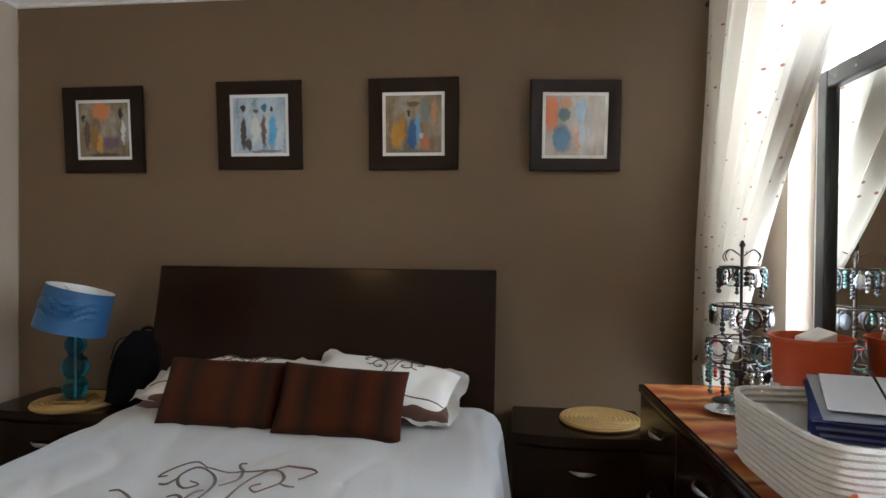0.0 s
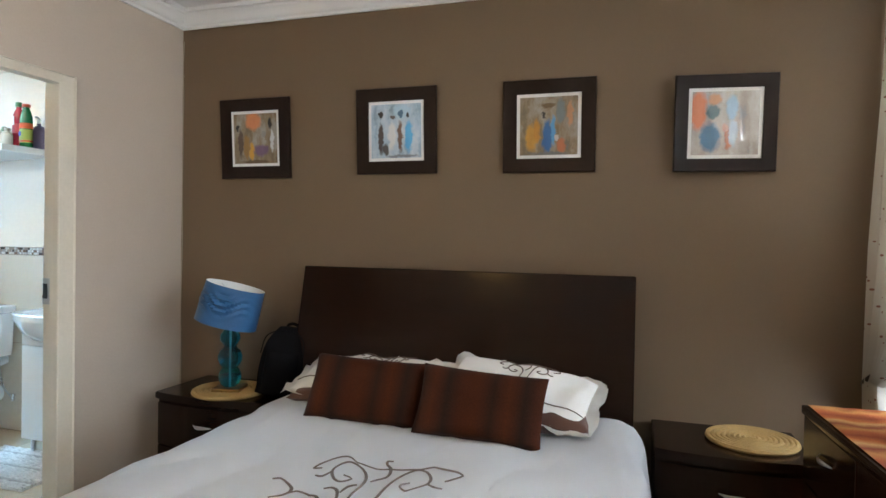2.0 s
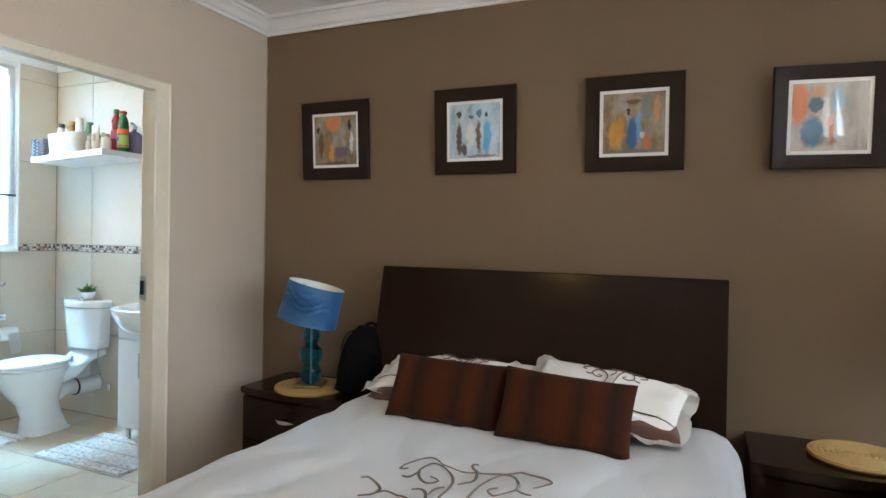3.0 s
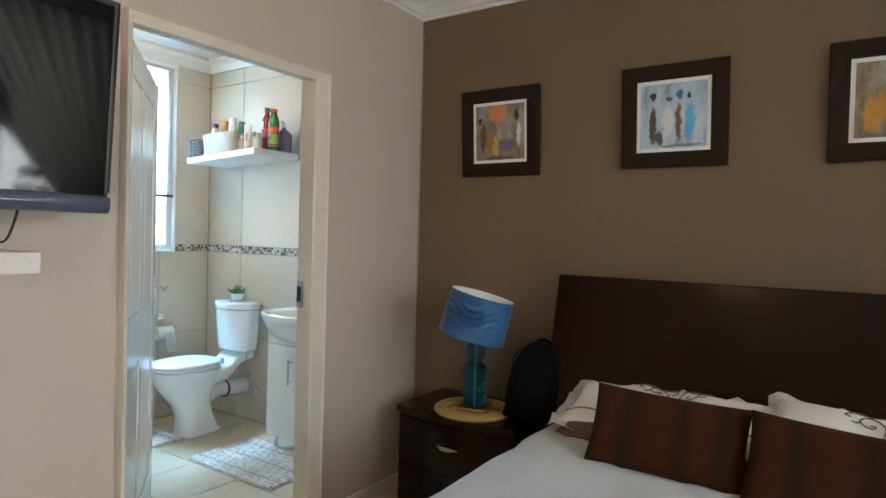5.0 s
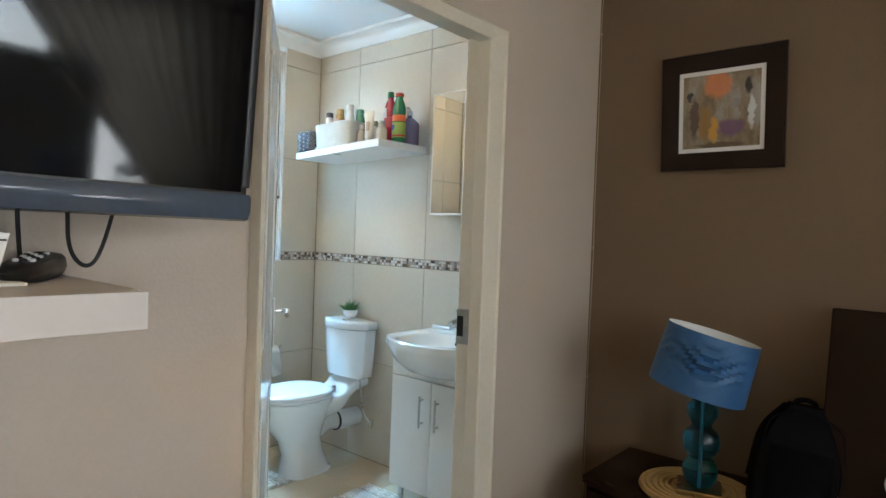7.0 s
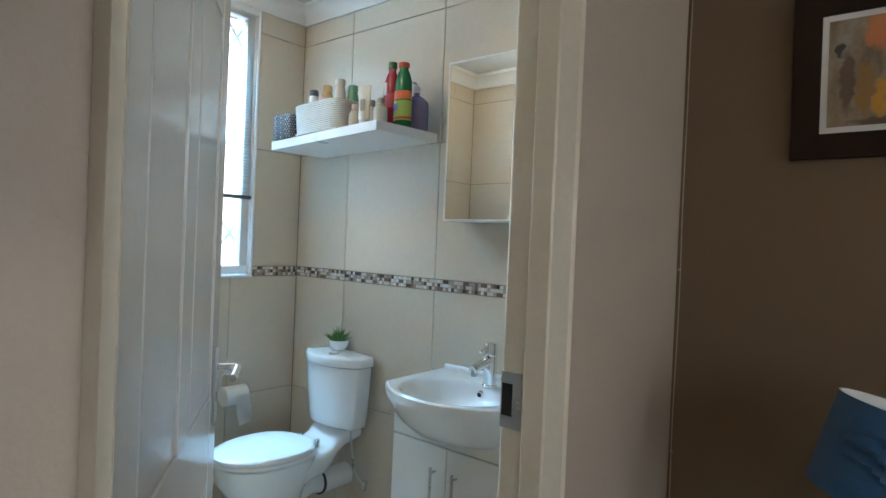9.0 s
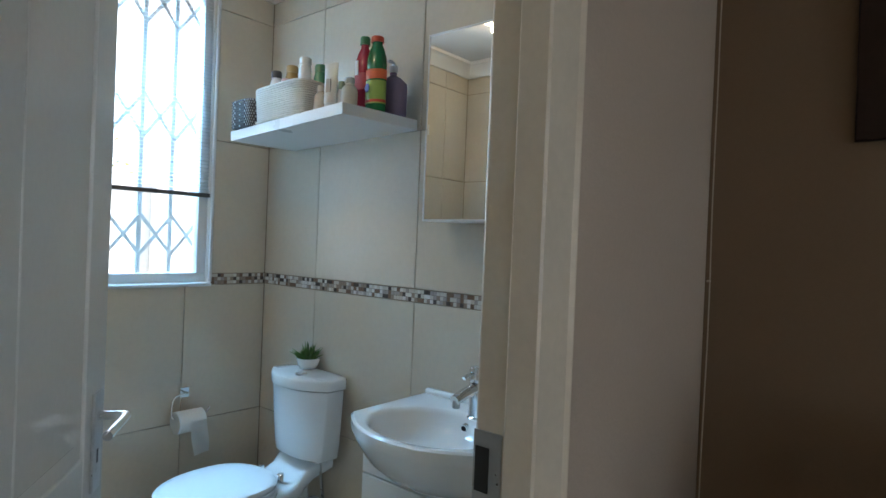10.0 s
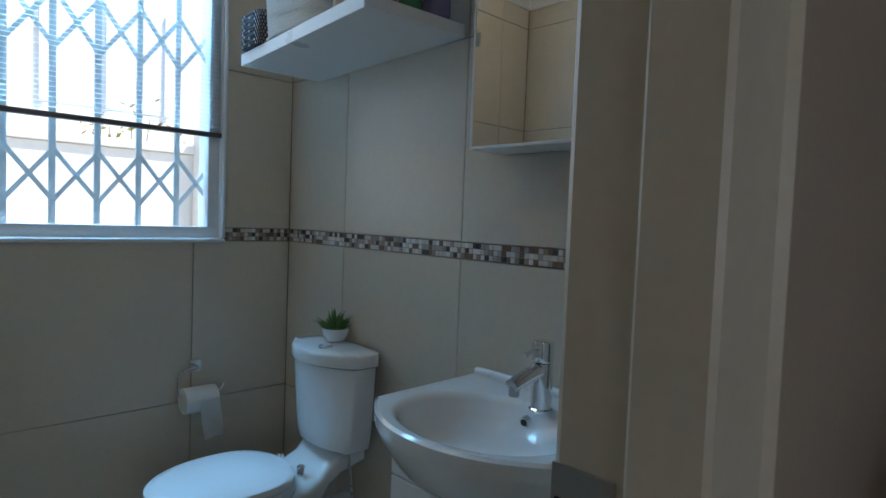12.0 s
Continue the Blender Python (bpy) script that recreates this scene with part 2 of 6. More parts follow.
CUSHION = striped("brown_striped_chenille", [(0.050, 0.011, 0.0025), (0.021, 0.0075, 0.0035), (0.058, 0.013, 0.003), (0.017, 0.007, 0.004), (0.044, 0.0095, 0.0022)], 0.056, 0, sheen=0.03)
RUNNER = striped("orange_striped_runner_cloth", [(0.27, 0.070, 0.020), (0.33, 0.150, 0.045), (0.15, 0.024, 0.008), (0.40, 0.23, 0.09), (0.31, 0.085, 0.018), (0.18, 0.032, 0.010)], 0.040, 1, 0.7, 0.16, sheen=0.0)

# ---- mesh helpers ----
def box(bm, a, b, bevel=0.0, segments=2):
    made = bmesh.ops.create_cube(bm, size=1)["verts"]
    for v in made:
        v.co = Vector([(a[i] + b[i]) / 2 + v.co[i] * (b[i] - a[i]) for i in range(3)])
    if bevel:
        edges = list({e for v in made for e in v.link_edges})
        bmesh.ops.bevel(bm, geom=edges, offset=bevel, segments=segments, affect="EDGES", profile=0.5)
    return bm


def boxed(a, b, bevel=0.0, segments=2):
    return box(bmesh.new(), a, b, bevel, segments)


def grid_faces(bm, rows, closed_u=False, cap=False):
    """Faces between rows of points; every row has the same count."""
    vs = [[bm.verts.new(p) for p in row] for row in rows]
    count = len(rows[0])
    for a, b in zip(vs, vs[1:]):
        for i in range(count if closed_u else count - 1):
            bm.faces.new((a[i], a[(i + 1) % count], b[(i + 1) % count], b[i]))
    if cap:
        bm.faces.new(vs[0][::-1]), bm.faces.new(vs[-1])
    return bm


def lathe(bm, profile, sides=32, sx=1.0, sy=1.0, centre=(0, 0, 0)):
    """A turned body; profile rows of radius and height, from foot to top."""
    rows = [[(centre[0] + sx * r * math.cos(2 * math.pi * i / sides), centre[1] + sy * r * math.sin(2 * math.pi * i / sides), centre[2] + z) for i in range(sides)] for r, z in profile]
    return grid_faces(bm, rows, True, True)


def turned(profile, sides=32, sx=1.0, sy=1.0, centre=(0, 0, 0)):
    return lathe(bmesh.new(), profile, sides, sx, sy, centre)


def tube(bm, points, radius, sides=8):
    """A round bar along points."""
    pts = [Vector(p) for p in points]
    rows, side = [], None
    for i, p in enumerate(pts):
        d = (pts[min(i + 1, len(pts) - 1)] - pts[max(i - 1, 0)]).normalized()
        if side is None:
            side = d.orthogonal().normalized()
        side = (side - d * side.dot(d)).normalized()
        up = d.cross(side)
        r = radius(i / (len(pts) - 1)) if callable(radius) else radius
        rows.append([p + r * (math.cos(2 * math.pi * k / sides) * side + math.sin(2 * math.pi * k / sides) * up) for k in range(sides)])
    return grid_faces(bm, rows, True, True)


def tubed(points, radius, sides=8):
    return tube(bmesh.new(), points, radius, sides)


def curve_points(controls, steps=10):
    """A smooth line through control points."""
    c = [Vector(p) for p in controls]
    c = [c[0] * 2 - c[1], *c, c[-1] * 2 - c[-2]]
    out = []
    for i in range(1, len(c) - 2):
        for s in range(steps):
            t = s / steps
            out.append(0.5 * (2 * c[i] + (c[i + 1] - c[i - 1]) * t + (2 * c[i - 1] - 5 * c[i] + 4 * c[i + 1] - c[i + 2]) * t * t + (3 * c[i] - c[i - 1] - 3 * c[i + 1] + c[i + 2]) * t ** 3))
    out.append(c[-2])
    return out


def mesh_of(name, bm, material, smooth=True, angle=40):
    bmesh.ops.recalc_face_normals(bm, faces=bm.faces)
    if smooth:
        plain = len(bm.faces) < 120
        for f in bm.faces:
            f.smooth = True
        for e in bm.edges:
            if len(e.link_faces) == 2:
                bend = e.calc_face_angle(0)
                a, b = sorted(f.calc_area() for f in e.link_faces)
                e.smooth = bend < radians(angle) and not (plain and bend > 0.1 and b > 8 * a)
    me = bpy.data.meshes.new(name)
    bm.to_mesh(me)
    bm.free()
    me.materials.append(material)
    return me


def part(name, bm, material, parent, label="", smooth=True):
    ob = new(name, mesh_of(name, bm, material, smooth))
    ob.parent = parent
    return tagged(ob, label)


def thing(name, m, label, category, group=""):
    ob = new(name)
    ob.empty_display_size = 0.1
    ob.matrix_world = m
    return tagged(ob, label, category, group)


def solid(name, bm, material, m, label, category, group="", smooth=True):
    ob = new(name, mesh_of(name, bm, material, smooth))
    ob.matrix_world = m
    return tagged(ob, label, category, group)


def setting(name, bm, material, label, smooth=False, category=""):
    return tagged(new(name, mesh_of(name, bm, material, smooth)), label, category, kind="structure")


def piece(name, mesh, parent, where, scale=(1, 1, 1)):
    ob = new(name, mesh)
    ob.parent = parent
    ob.location, ob.scale = where, scale
    return ob


def soft_slab(w, d, h, nx=24, ny=24, power=4.0, wrinkle=0.0, seed=0.0, flat_bottom=False):
    """A stuffed pad: w x d in plan, h thick, thinning towards its seams."""
    bm = bmesh.new()
    def height(u, v):
        e = (1 - abs(u) ** power) * (1 - abs(v) ** power)
        return max(e, 0) ** 0.5
    top, low = [], []
    for j in range(ny + 1):
        v = -1 + 2 * j / ny
        rt, rl = [], []
        for i in range(nx + 1):
            u = -1 + 2 * i / nx
            k = height(u, v)
            pinch = 1 - 0.05 * (1 - abs(u) ** 2) * abs(v) ** 3
            pinch_u = 1 - 0.04 * (1 - abs(v) ** 2) * abs(u) ** 3
            x, y = u * w / 2 * pinch_u, v * d / 2 * pinch
            wr = wrinkle * noise.noise(Vector((x * 9 + seed, y * 9, seed)))
            rt.append((x, y, h / 2 * k + wr * k))
            rl.append((x, y, -h / 2 * k * (0.35 if flat_bottom else 1)))
        top.append(rt), low.append(rl)
    grid_faces(bm, top), grid_faces(bm, low)
    bmesh.ops.remove_doubles(bm, verts=bm.verts, dist=0.0004)
    return bm

# ---- the house: walls, floors, ceilings ----
NORTH, WEST, EAST, SOUTH = 3.11, -2.520, 1.20, -2.60
B_WEST, B_NORTH, B_SOUTH, B_EAST = -4.602, 3.228, 1.40, -2.605
CEIL, B_CEIL = 2.645, 2.640
DOOR_L, DOOR_R, DOOR_T = 1.462, 2.285, 2.035


def wall_with_opening(name, x0, x1, y0, y1, z1, openings, material, label):
    """A wall along y with rectangular openings (y0, y1, z0, z1) through it."""
    bm = bmesh.new()
    y = y0
    for a, b, lo, hi in sorted(openings):
        box(bm, (x0, y, -0.1), (x1, a, z1))
        if lo > 0:
            box(bm, (x0, a, -0.1), (x1, b, lo))
        box(bm, (x0, a, hi), (x1, b, z1))
        y = b
    box(bm, (x0, y, -0.1), (x1, y1, z1))
    bmesh.ops.remove_doubles(bm, verts=bm.verts, dist=0.0005)
    return setting(name, bm, material, label)


setting("wall_north", boxed((WEST - 0.08, NORTH, -0.1), (EAST + 0.25, NORTH + 0.25, 2.75)), BROWN_PAINT, "brown painted bedroom wall behind the bed")
wall_with_opening("wall_west", WEST - 0.08, WEST, SOUTH, NORTH, 2.75, [(DOOR_L - 0.014, DOOR_R + 0.034, 0, DOOR_T + 0.034)], BEIGE_PAINT, "beige painted wall with the bathroom doorway")
wall_with_opening("wall_east", EAST, EAST + 0.25, SOUTH, NORTH, 2.75, [(0.45, 2.75, 0.92, 2.25), (-1.75, 0.05, 0.92, 2.25)], BEIGE_PAINT, "beige painted outer wall with window openings")
setting("wall_south", boxed((WEST - 0.08, SOUTH - 0.2, -0.1), (EAST + 0.25, SOUTH, 2.75)), BEIGE_PAINT, "beige painted wall closing the bedroom")
setting("ceiling", boxed((WEST, SOUTH, CEIL), (EAST, NORTH, CEIL + 0.05)), CEILING_PAINT, "white painted bedroom ceiling")
setting("floor", boxed((WEST, SOUTH, -0.10), (EAST, NORTH, -0.010)), GROUT, "bedroom floor bed of grout")
setting("roof", boxed((-4.95, -3.3, 2.78), (2.1, 3.9, 2.90)), ROOF_TILE, "roof over the house with eaves")


def cornice(name, corners, profile, material, label):
    """A moulded strip along the top of the walls; profile rows of distance from the wall and height; corners run anticlockwise."""
    bm = bmesh.new()
    n = len(corners)
    rows = []
    for i in range(n + 1):
        p, a, b = (Vector(corners[k % n]) for k in (i, i - 1, i + 1))
        d0, d1 = (p - a).normalized(), (b - p).normalized()
        inward = Vector((-d0.y, d0.x)) + Vector((-d1.y, d1.x))
        rows.append([(p.x + inward.x * r, p.y + inward.y * r, z) for r, z in profile])
    grid_faces(bm, rows)
    return setting(name, bm, material, label, True)


cornice("cornice_trim", [(WEST, SOUTH), (EAST, SOUTH), (EAST, NORTH), (WEST, NORTH)],
        [(0.0, 2.548), (0.014, 2.548), (0.014, 2.563), (0.022, 2.567), (0.030, 2.583), (0.045, 2.599), (0.062, 2.609), (0.066, 2.621), (0.082, 2.623), (0.082, 2.644)], CEILING_PAINT, "white moulded plaster cornice")
cornice("bath_cornice_trim", [(B_WEST, B_SOUTH), (B_EAST, B_SOUTH), (B_EAST, B_NORTH), (B_WEST, B_NORTH)],
        [(0.0, 2.548), (0.012, 2.548), (0.016, 2.563), (0.030, 2.588), (0.052, 2.611), (0.072, 2.620), (0.072, 2.639)], CEILING_PAINT, "white coved bathroom cornice")


def skirting(name, a, b):
    return setting(name, boxed(a, b, 0.004), WHITE_PAINT, "white painted skirting board", True)


skirting("baseboard", (WEST + 0.002, DOOR_R + 0.08, -0.008), (WEST + 0.016, NORTH - 0.002, 0.072))
skirting("baseboard", (WEST + 0.002, SOUTH + 0.002, -0.008), (WEST + 0.016, DOOR_L - 0.08, 0.072))
skirting("baseboard", (WEST + 0.02, NORTH - 0.016, -0.008), (EAST - 0.002, NORTH - 0.002, 0.072))
skirting("baseboard", (EAST - 0.016, SOUTH + 0.002, -0.008), (EAST - 0.002, NORTH - 0.02, 0.072))

# ---- bathroom shell ----
bath_north = setting("bath_wall_north", boxed((B_WEST - 0.25, B_NORTH + 0.010, -0.1), (B_EAST - 0.002, B_NORTH + 0.25, 2.75)), GROUT, "bathroom wall of large beige tiles with a mosaic band")
bath_south = setting("bath_wall_south", boxed((B_WEST - 0.25, B_SOUTH - 0.25, -0.1), (B_EAST - 0.002, B_SOUTH - 0.010, 2.75)), GROUT, "bathroom wall of large beige tiles with a mosaic band")
BW_Y0, BW_Y1, BW_Z0, BW_Z1 = 2.000, 2.939, 1.207, 2.545
bath_west = wall_with_opening("bath_wall_west", B_WEST - 0.22, B_WEST - 0.010, B_SOUTH - 0.01, B_NORTH + 0.01, 2.75, [(BW_Y0, BW_Y1, BW_Z0, BW_Z1)], GROUT, "bathroom wall of large beige tiles with a window")
setting("bath_ceiling", boxed((B_WEST, B_SOUTH, B_CEIL), (B_EAST, B_NORTH, B_CEIL + 0.05)), CEILING_PAINT, "white painted bathroom ceiling")
bath_floor = setting("bath_floor", boxed((B_WEST - 0.01, B_SOUTH - 0.01, -0.10), (WEST, B_NORTH + 0.01, -0.010)), GROUT, "cream tiled bathroom floor")


def tile_mesh(name, sx, sy, sz, material):
    return mesh_of(name, boxed((-sx / 2, -sy / 2, -sz / 2), (sx / 2, sy / 2, sz / 2), 0.0015, 1), material, False)


ROWS_Z = [(0.0, 0.600), (0.600, 1.200), (1.250, 1.850), (1.850, 2.440), (2.440, 2.60)]


def wall_tiles(parent, along, fixed, cuts, holes=()):
    """Large tiles on a wall; along x (axis 0) or y (axis 1); cuts: the joints along the wall."""
    for a, b in zip(cuts, cuts[1:]):
        for z0, z1 in ROWS_Z:
            spans = [(a, b, z0, z1)]
            for ha, hb, lo, hi in holes:
                out = []
                for s in spans:
                    p, q, u, v = s
                    if q <= ha or p >= hb or v <= lo or u >= hi:
                        out.append(s)
                        continue
                    if p < ha: out.append((p, ha, u, v))
                    if q > hb: out.append((hb, q, u, v))
                    if u < lo: out.append((max(p, ha), min(q, hb), u, lo))
                    if v > hi: out.append((max(p, ha), min(q, hb), hi, v))
                spans = out
            for p, q, u, v in spans:
                w, h = q - p - 0.003, v - u - 0.003
                if w < 0.01 or h < 0.01:
                    continue
                size = (w, 0.012, h) if along == 0 else (0.012, w, h)
                where = ((p + q) / 2, fixed, (u + v) / 2) if along == 0 else (fixed, (p + q) / 2, (u + v) / 2)
                piece("tile", tile_mesh("tile", *size, BATH_TILE), parent, where)


def mosaic_material():
    m, n, l, p = shader("glass_mosaic")
    geo, ramp = n.new("ShaderNodeNewGeometry"), n.new("ShaderNodeValToRGB")
    e = ramp.color_ramp.elements
    ramp.color_ramp.interpolation = "CONSTANT"
    e[0].position, e[0].color = 0.0, (0.62, 0.58, 0.52, 1)
    e[1].position, e[1].color = 0.30, (0.22, 0.15, 0.11, 1)
    for pos, c in ((0.45, (0.34, 0.27, 0.22, 1)), (0.62, (0.10, 0.085, 0.08, 1)), (0.75, (0.40, 0.36, 0.34, 1)), (0.88, (0.75, 0.73, 0.70, 1))):
        e.new(pos).color = c
    l.new(geo.outputs["Random Per Island"], ramp.inputs[0]), l.new(ramp.outputs[0], p.inputs["Base Color"])
    p.inputs["Roughness"].default_value = 0.15
    return m


MOSAIC = mosaic_material()


def mosaic_band(parent, along, fixed, a, b):
    """Three rows of small glass chips, joined."""
    rng = random.Random(5 + int(a * 10))
    verts, faces = [], []
    step = 0.0158
    for r in range(3):
        t = a + 0.002
        while t < b - 0.006:
            t1 = min(t + step - 0.0016, b - 0.001)
            z0, z1 = 1.2025 + r * step, 1.2025 + (r + 1) * step - 0.0016
            out = 0.0065 + rng.uniform(-0.0012, 0.0012)
            k = len(verts)
            for d in (0.0, out):
                for s, z in ((t, z0), (t1, z0), (t1, z1), (t, z1)):
                    verts.append((s, fixed - d, z) if along == 0 else (fixed + d, s, z))
            faces += [(k + 4, k + 5, k + 6, k + 7), (k, k + 1, k + 5, k + 4), (k + 1, k + 2, k + 6, k + 5), (k + 2, k + 3, k + 7, k + 6), (k + 3, k, k + 4, k + 7)]
            t += step
    me = bpy.data.meshes.new("mosaic_band")
    me.from_pydata(verts, [], faces)
    me.materials.append(MOSAIC)
    ob = new("mosaic_band", me)
    ob.parent = parent
    tagged(ob, "band of small brown, grey and cream mosaic chips", kind="stuff")


# ---- door frame and door ----
def steel_frame(name, parts):
    ob = setting(name, parts, CREAM_STEEL, "cream enamelled pressed steel door frame", False)
    return ob


def door_frame():
    """Jambs and head in one pressed section: face strip, reveal, raised stop and rebate; k: share of the face width reached."""
    bm = bmesh.new()
    left, right, head, P = 0.022, 0.083, 0.045, 0.032
    section = [(WEST + 0.002, 1.0, 0), (WEST + P + 0.007, 1.0, 0), (WEST + P + 0.010, 0.97, 0), (WEST + P + 0.010, 0.945, 0), (WEST + P + 0.003, 0.885, 0), (WEST + P - 0.004, 0.10, 0), (WEST + P - 0.001, 0.065, 0), (WEST + P - 0.001, 0.045, 0), (WEST + P - 0.005, 0.0, 0),
               (WEST - 0.020, 0.0, 0.0), (WEST - 0.0235, 0.0, 0.0035), (WEST - 0.0255, 0.0, 0.022), (WEST - 0.028, 0.0, 0.026), (WEST - 0.088, 0.0, 0.026), (WEST - 0.094, 0.0, 0.030), (WEST - 0.094, 0.9, 0.030), (WEST - 0.081, 0.9, 0.030)]
    rows = []
    for x, k, out in section:
        l, r, t = DOOR_L - k * left - out, DOOR_R + k * right + out, DOOR_T + k * head + out
        rows.append([(x, l, -0.008), (x, l, t), (x, r, t), (x, r, -0.008)])
    grid_faces(bm, rows)
    return bm


frame_1 = steel_frame("door_frame", door_frame())
strike = part("strike_plate", boxed((WEST - 0.0925, DOOR_R + 0.0225, 1.018), (WEST - 0.040, DOOR_R + 0.0255, 1.140), 0.001), SATIN_STEEL, frame_1, "satin steel strike plate")
# black slab on the plate gives the shaded inside of the latch opening
part("latch_hole_dark", boxed((WEST - 0.088, DOOR_R + 0.0213, 1.045), (WEST - 0.062, DOOR_R + 0.0223, 1.115)), BLACK_PLASTIC, strike)

LEAF_W, LEAF_H, LEAF_T = 0.875, 2.025, 0.042


def bathroom_door():
    """The leaf: hinge at the origin, lying along +y when shut, its bedroom face on +x."""
    leaf = tagged(new("door_1"), "white panelled wooden door standing half open", "door", kind="structure")
    stile, rail = 0.105, 0.13
    part("core", boxed((0.006, 0.01, 0.01), (LEAF_T - 0.006, LEAF_W - 0.01, LEAF_H - 0.01)), DOOR_PAINT, leaf)
    for y0 in (0, LEAF_W - stile):
        part("stile", boxed((0, y0, 0), (LEAF_T, y0 + stile, LEAF_H), 0.003), DOOR_PAINT, leaf)
    for z0, z1 in ((0, 0.21), (0.82, 1.02), (LEAF_H - 0.12, LEAF_H)):
        part("rail", boxed((0.0005, stile, z0), (LEAF_T - 0.0005, LEAF_W - stile, z1), 0.003), DOOR_PAINT, leaf)
    mid = LEAF_W / 2
    part("mullion", boxed((0.001, mid - 0.05, 0.21), (LEAF_T - 0.001, mid + 0.05, LEAF_H - 0.12), 0.003), DOOR_PAINT, leaf)
    for y0, y1 in ((stile, mid - 0.05), (mid + 0.05, LEAF_W - stile)):
        for z0, z1 in ((0.21, 0.82), (1.02, LEAF_H - 0.12)):
            part("panel", boxed((0.004, y0 + 0.03, z0 + 0.03), (LEAF_T - 0.004, y1 - 0.03, z1 - 0.03), 0.0035, 2), DOOR_PAINT, leaf)
    for side, x in ((1, LEAF_T), (-1, 0)):
        y = LEAF_W - 0.052
        plate = part("handle_plate", boxed((min(x, x + side * 0.006), y - 0.021, 0.945), (max(x, x + side * 0.006), y + 0.021, 1.125), 0.002), SATIN_STEEL, leaf, "satin steel lock plate")
        lever = curve_points([(x + side * 0.005, y, 1.080), (x + side * 0.045, y, 1.080), (x + side * 0.054, y - 0.014, 1.080), (x + side * 0.054, y - 0.115, 1.078)], 6)
        part("lever", tubed(lever, 0.0085, 12), CHROME, plate, "chrome door lever")
        # raised black block in place of the shaded key slot
        part("keyhole_dark", boxed((min(x + side * 0.006, x + side * 0.0065), y - 0.004, 0.995), (max(x + side * 0.006, x + side * 0.0065), y + 0.004, 1.020)), BLACK_PLASTIC, plate)
    for z in (0.25, 1.02, 1.76):
        part("hinge", turned([(0.007, -0.05), (0.007, 0.05)], 10, centre=(-0.004, -0.004, z)), SATIN_STEEL, leaf)
    return leaf


door_1 = bathroom_door()
door_1.matrix_world = pose(WEST - 0.075, DOOR_L - 0.004, 0.008, 0, 0, 53.2)

# ---- windows ----
def sash(name, x, y0, y1, z0, z1, depth, bars_y, bars_z, material, label, thick=0.04):
    win = tagged(new(name), label, "window", kind="structure")
    bm = bmesh.new()
    for a, b in (((x, y0, z0), (x + depth, y1, z0 + thick)), ((x, y0, z1 - thick), (x + depth, y1, z1)), ((x, y0, z0 + thick), (x + depth, y0 + thick, z1 - thick)), ((x, y1 - thick, z0 + thick), (x + depth, y1, z1 - thick))):
        box(bm, a, b, 0.004)
    part("window_frame", bm, material, win)
    for y in bars_y:
        part("mullion", boxed((x + 0.004, y - 0.02, z0 + thick), (x + depth - 0.004, y + 0.02, z1 - thick), 0.004), material, win)
    for z in bars_z:
        part("transom", boxed((x + 0.006, y0 + thick, z - 0.02), (x + depth - 0.006, y1 - thick, z + 0.02), 0.004), material, win)
    pane = part("pane", boxed((x + depth / 2 - 0.002, y0 + thick - 0.005, z0 + thick - 0.005), (x + depth / 2 + 0.002, y1 - thick + 0.005, z1 - thick + 0.005)), PANE, win, "clear glass", False)
    pane.visible_shadow = False
    return win


sash("window_1", EAST + 0.10, 0.45, 2.75, 0.92, 2.25, 0.06, (1.22, 1.98), (), WINDOW_WHITE, "white framed bedroom window")
sash("window_2", EAST + 0.10, -1.75, 0.05, 0.92, 2.25, 0.06, (-0.85,), (), WINDOW_WHITE, "white framed bedroom window")
sash("window_3", B_WEST - 0.075, BW_Y0, BW_Y1, BW_Z0, BW_Z1, 0.05, (), (), WINDOW_WHITE, "white aluminium bathroom window", 0.045)
win_trim = bmesh.new()
for a, b in (((B_WEST - 0.006, BW_Y0 - 0.012, BW_Z0 - 0.014), (B_WEST + 0.010, BW_Y1 + 0.012, BW_Z0 + 0.002)), ((B_WEST - 0.006, BW_Y1 - 0.002, BW_Z0 + 0.003), (B_WEST + 0.010, BW_Y1 + 0.012, BW_Z1)), ((B_WEST - 0.006, BW_Y0 - 0.012, BW_Z0 + 0.003), (B_WEST + 0.010, BW_Y0 + 0.002, BW_Z1))):
    box(win_trim, a, b, 0.005, 3)
setting("window_trim", win_trim, WINDOW_WHITE, "white plastic edge strip round the window tiles", True)
reveal = bmesh.new()
for a, b in (((B_WEST - 0.215, BW_Y0 + 0.001, BW_Z0 - 0.003), (B_WEST - 0.006, BW_Y1 - 0.001, BW_Z0 + 0.004)), ((B_WEST - 0.215, BW_Y1 - 0.004, BW_Z0 + 0.005), (B_WEST - 0.006, BW_Y1 + 0.003, BW_Z1))):
    box(reveal, a, b)
setting("window_reveal", reveal, WHITE_PAINT, "white painted window reveal")


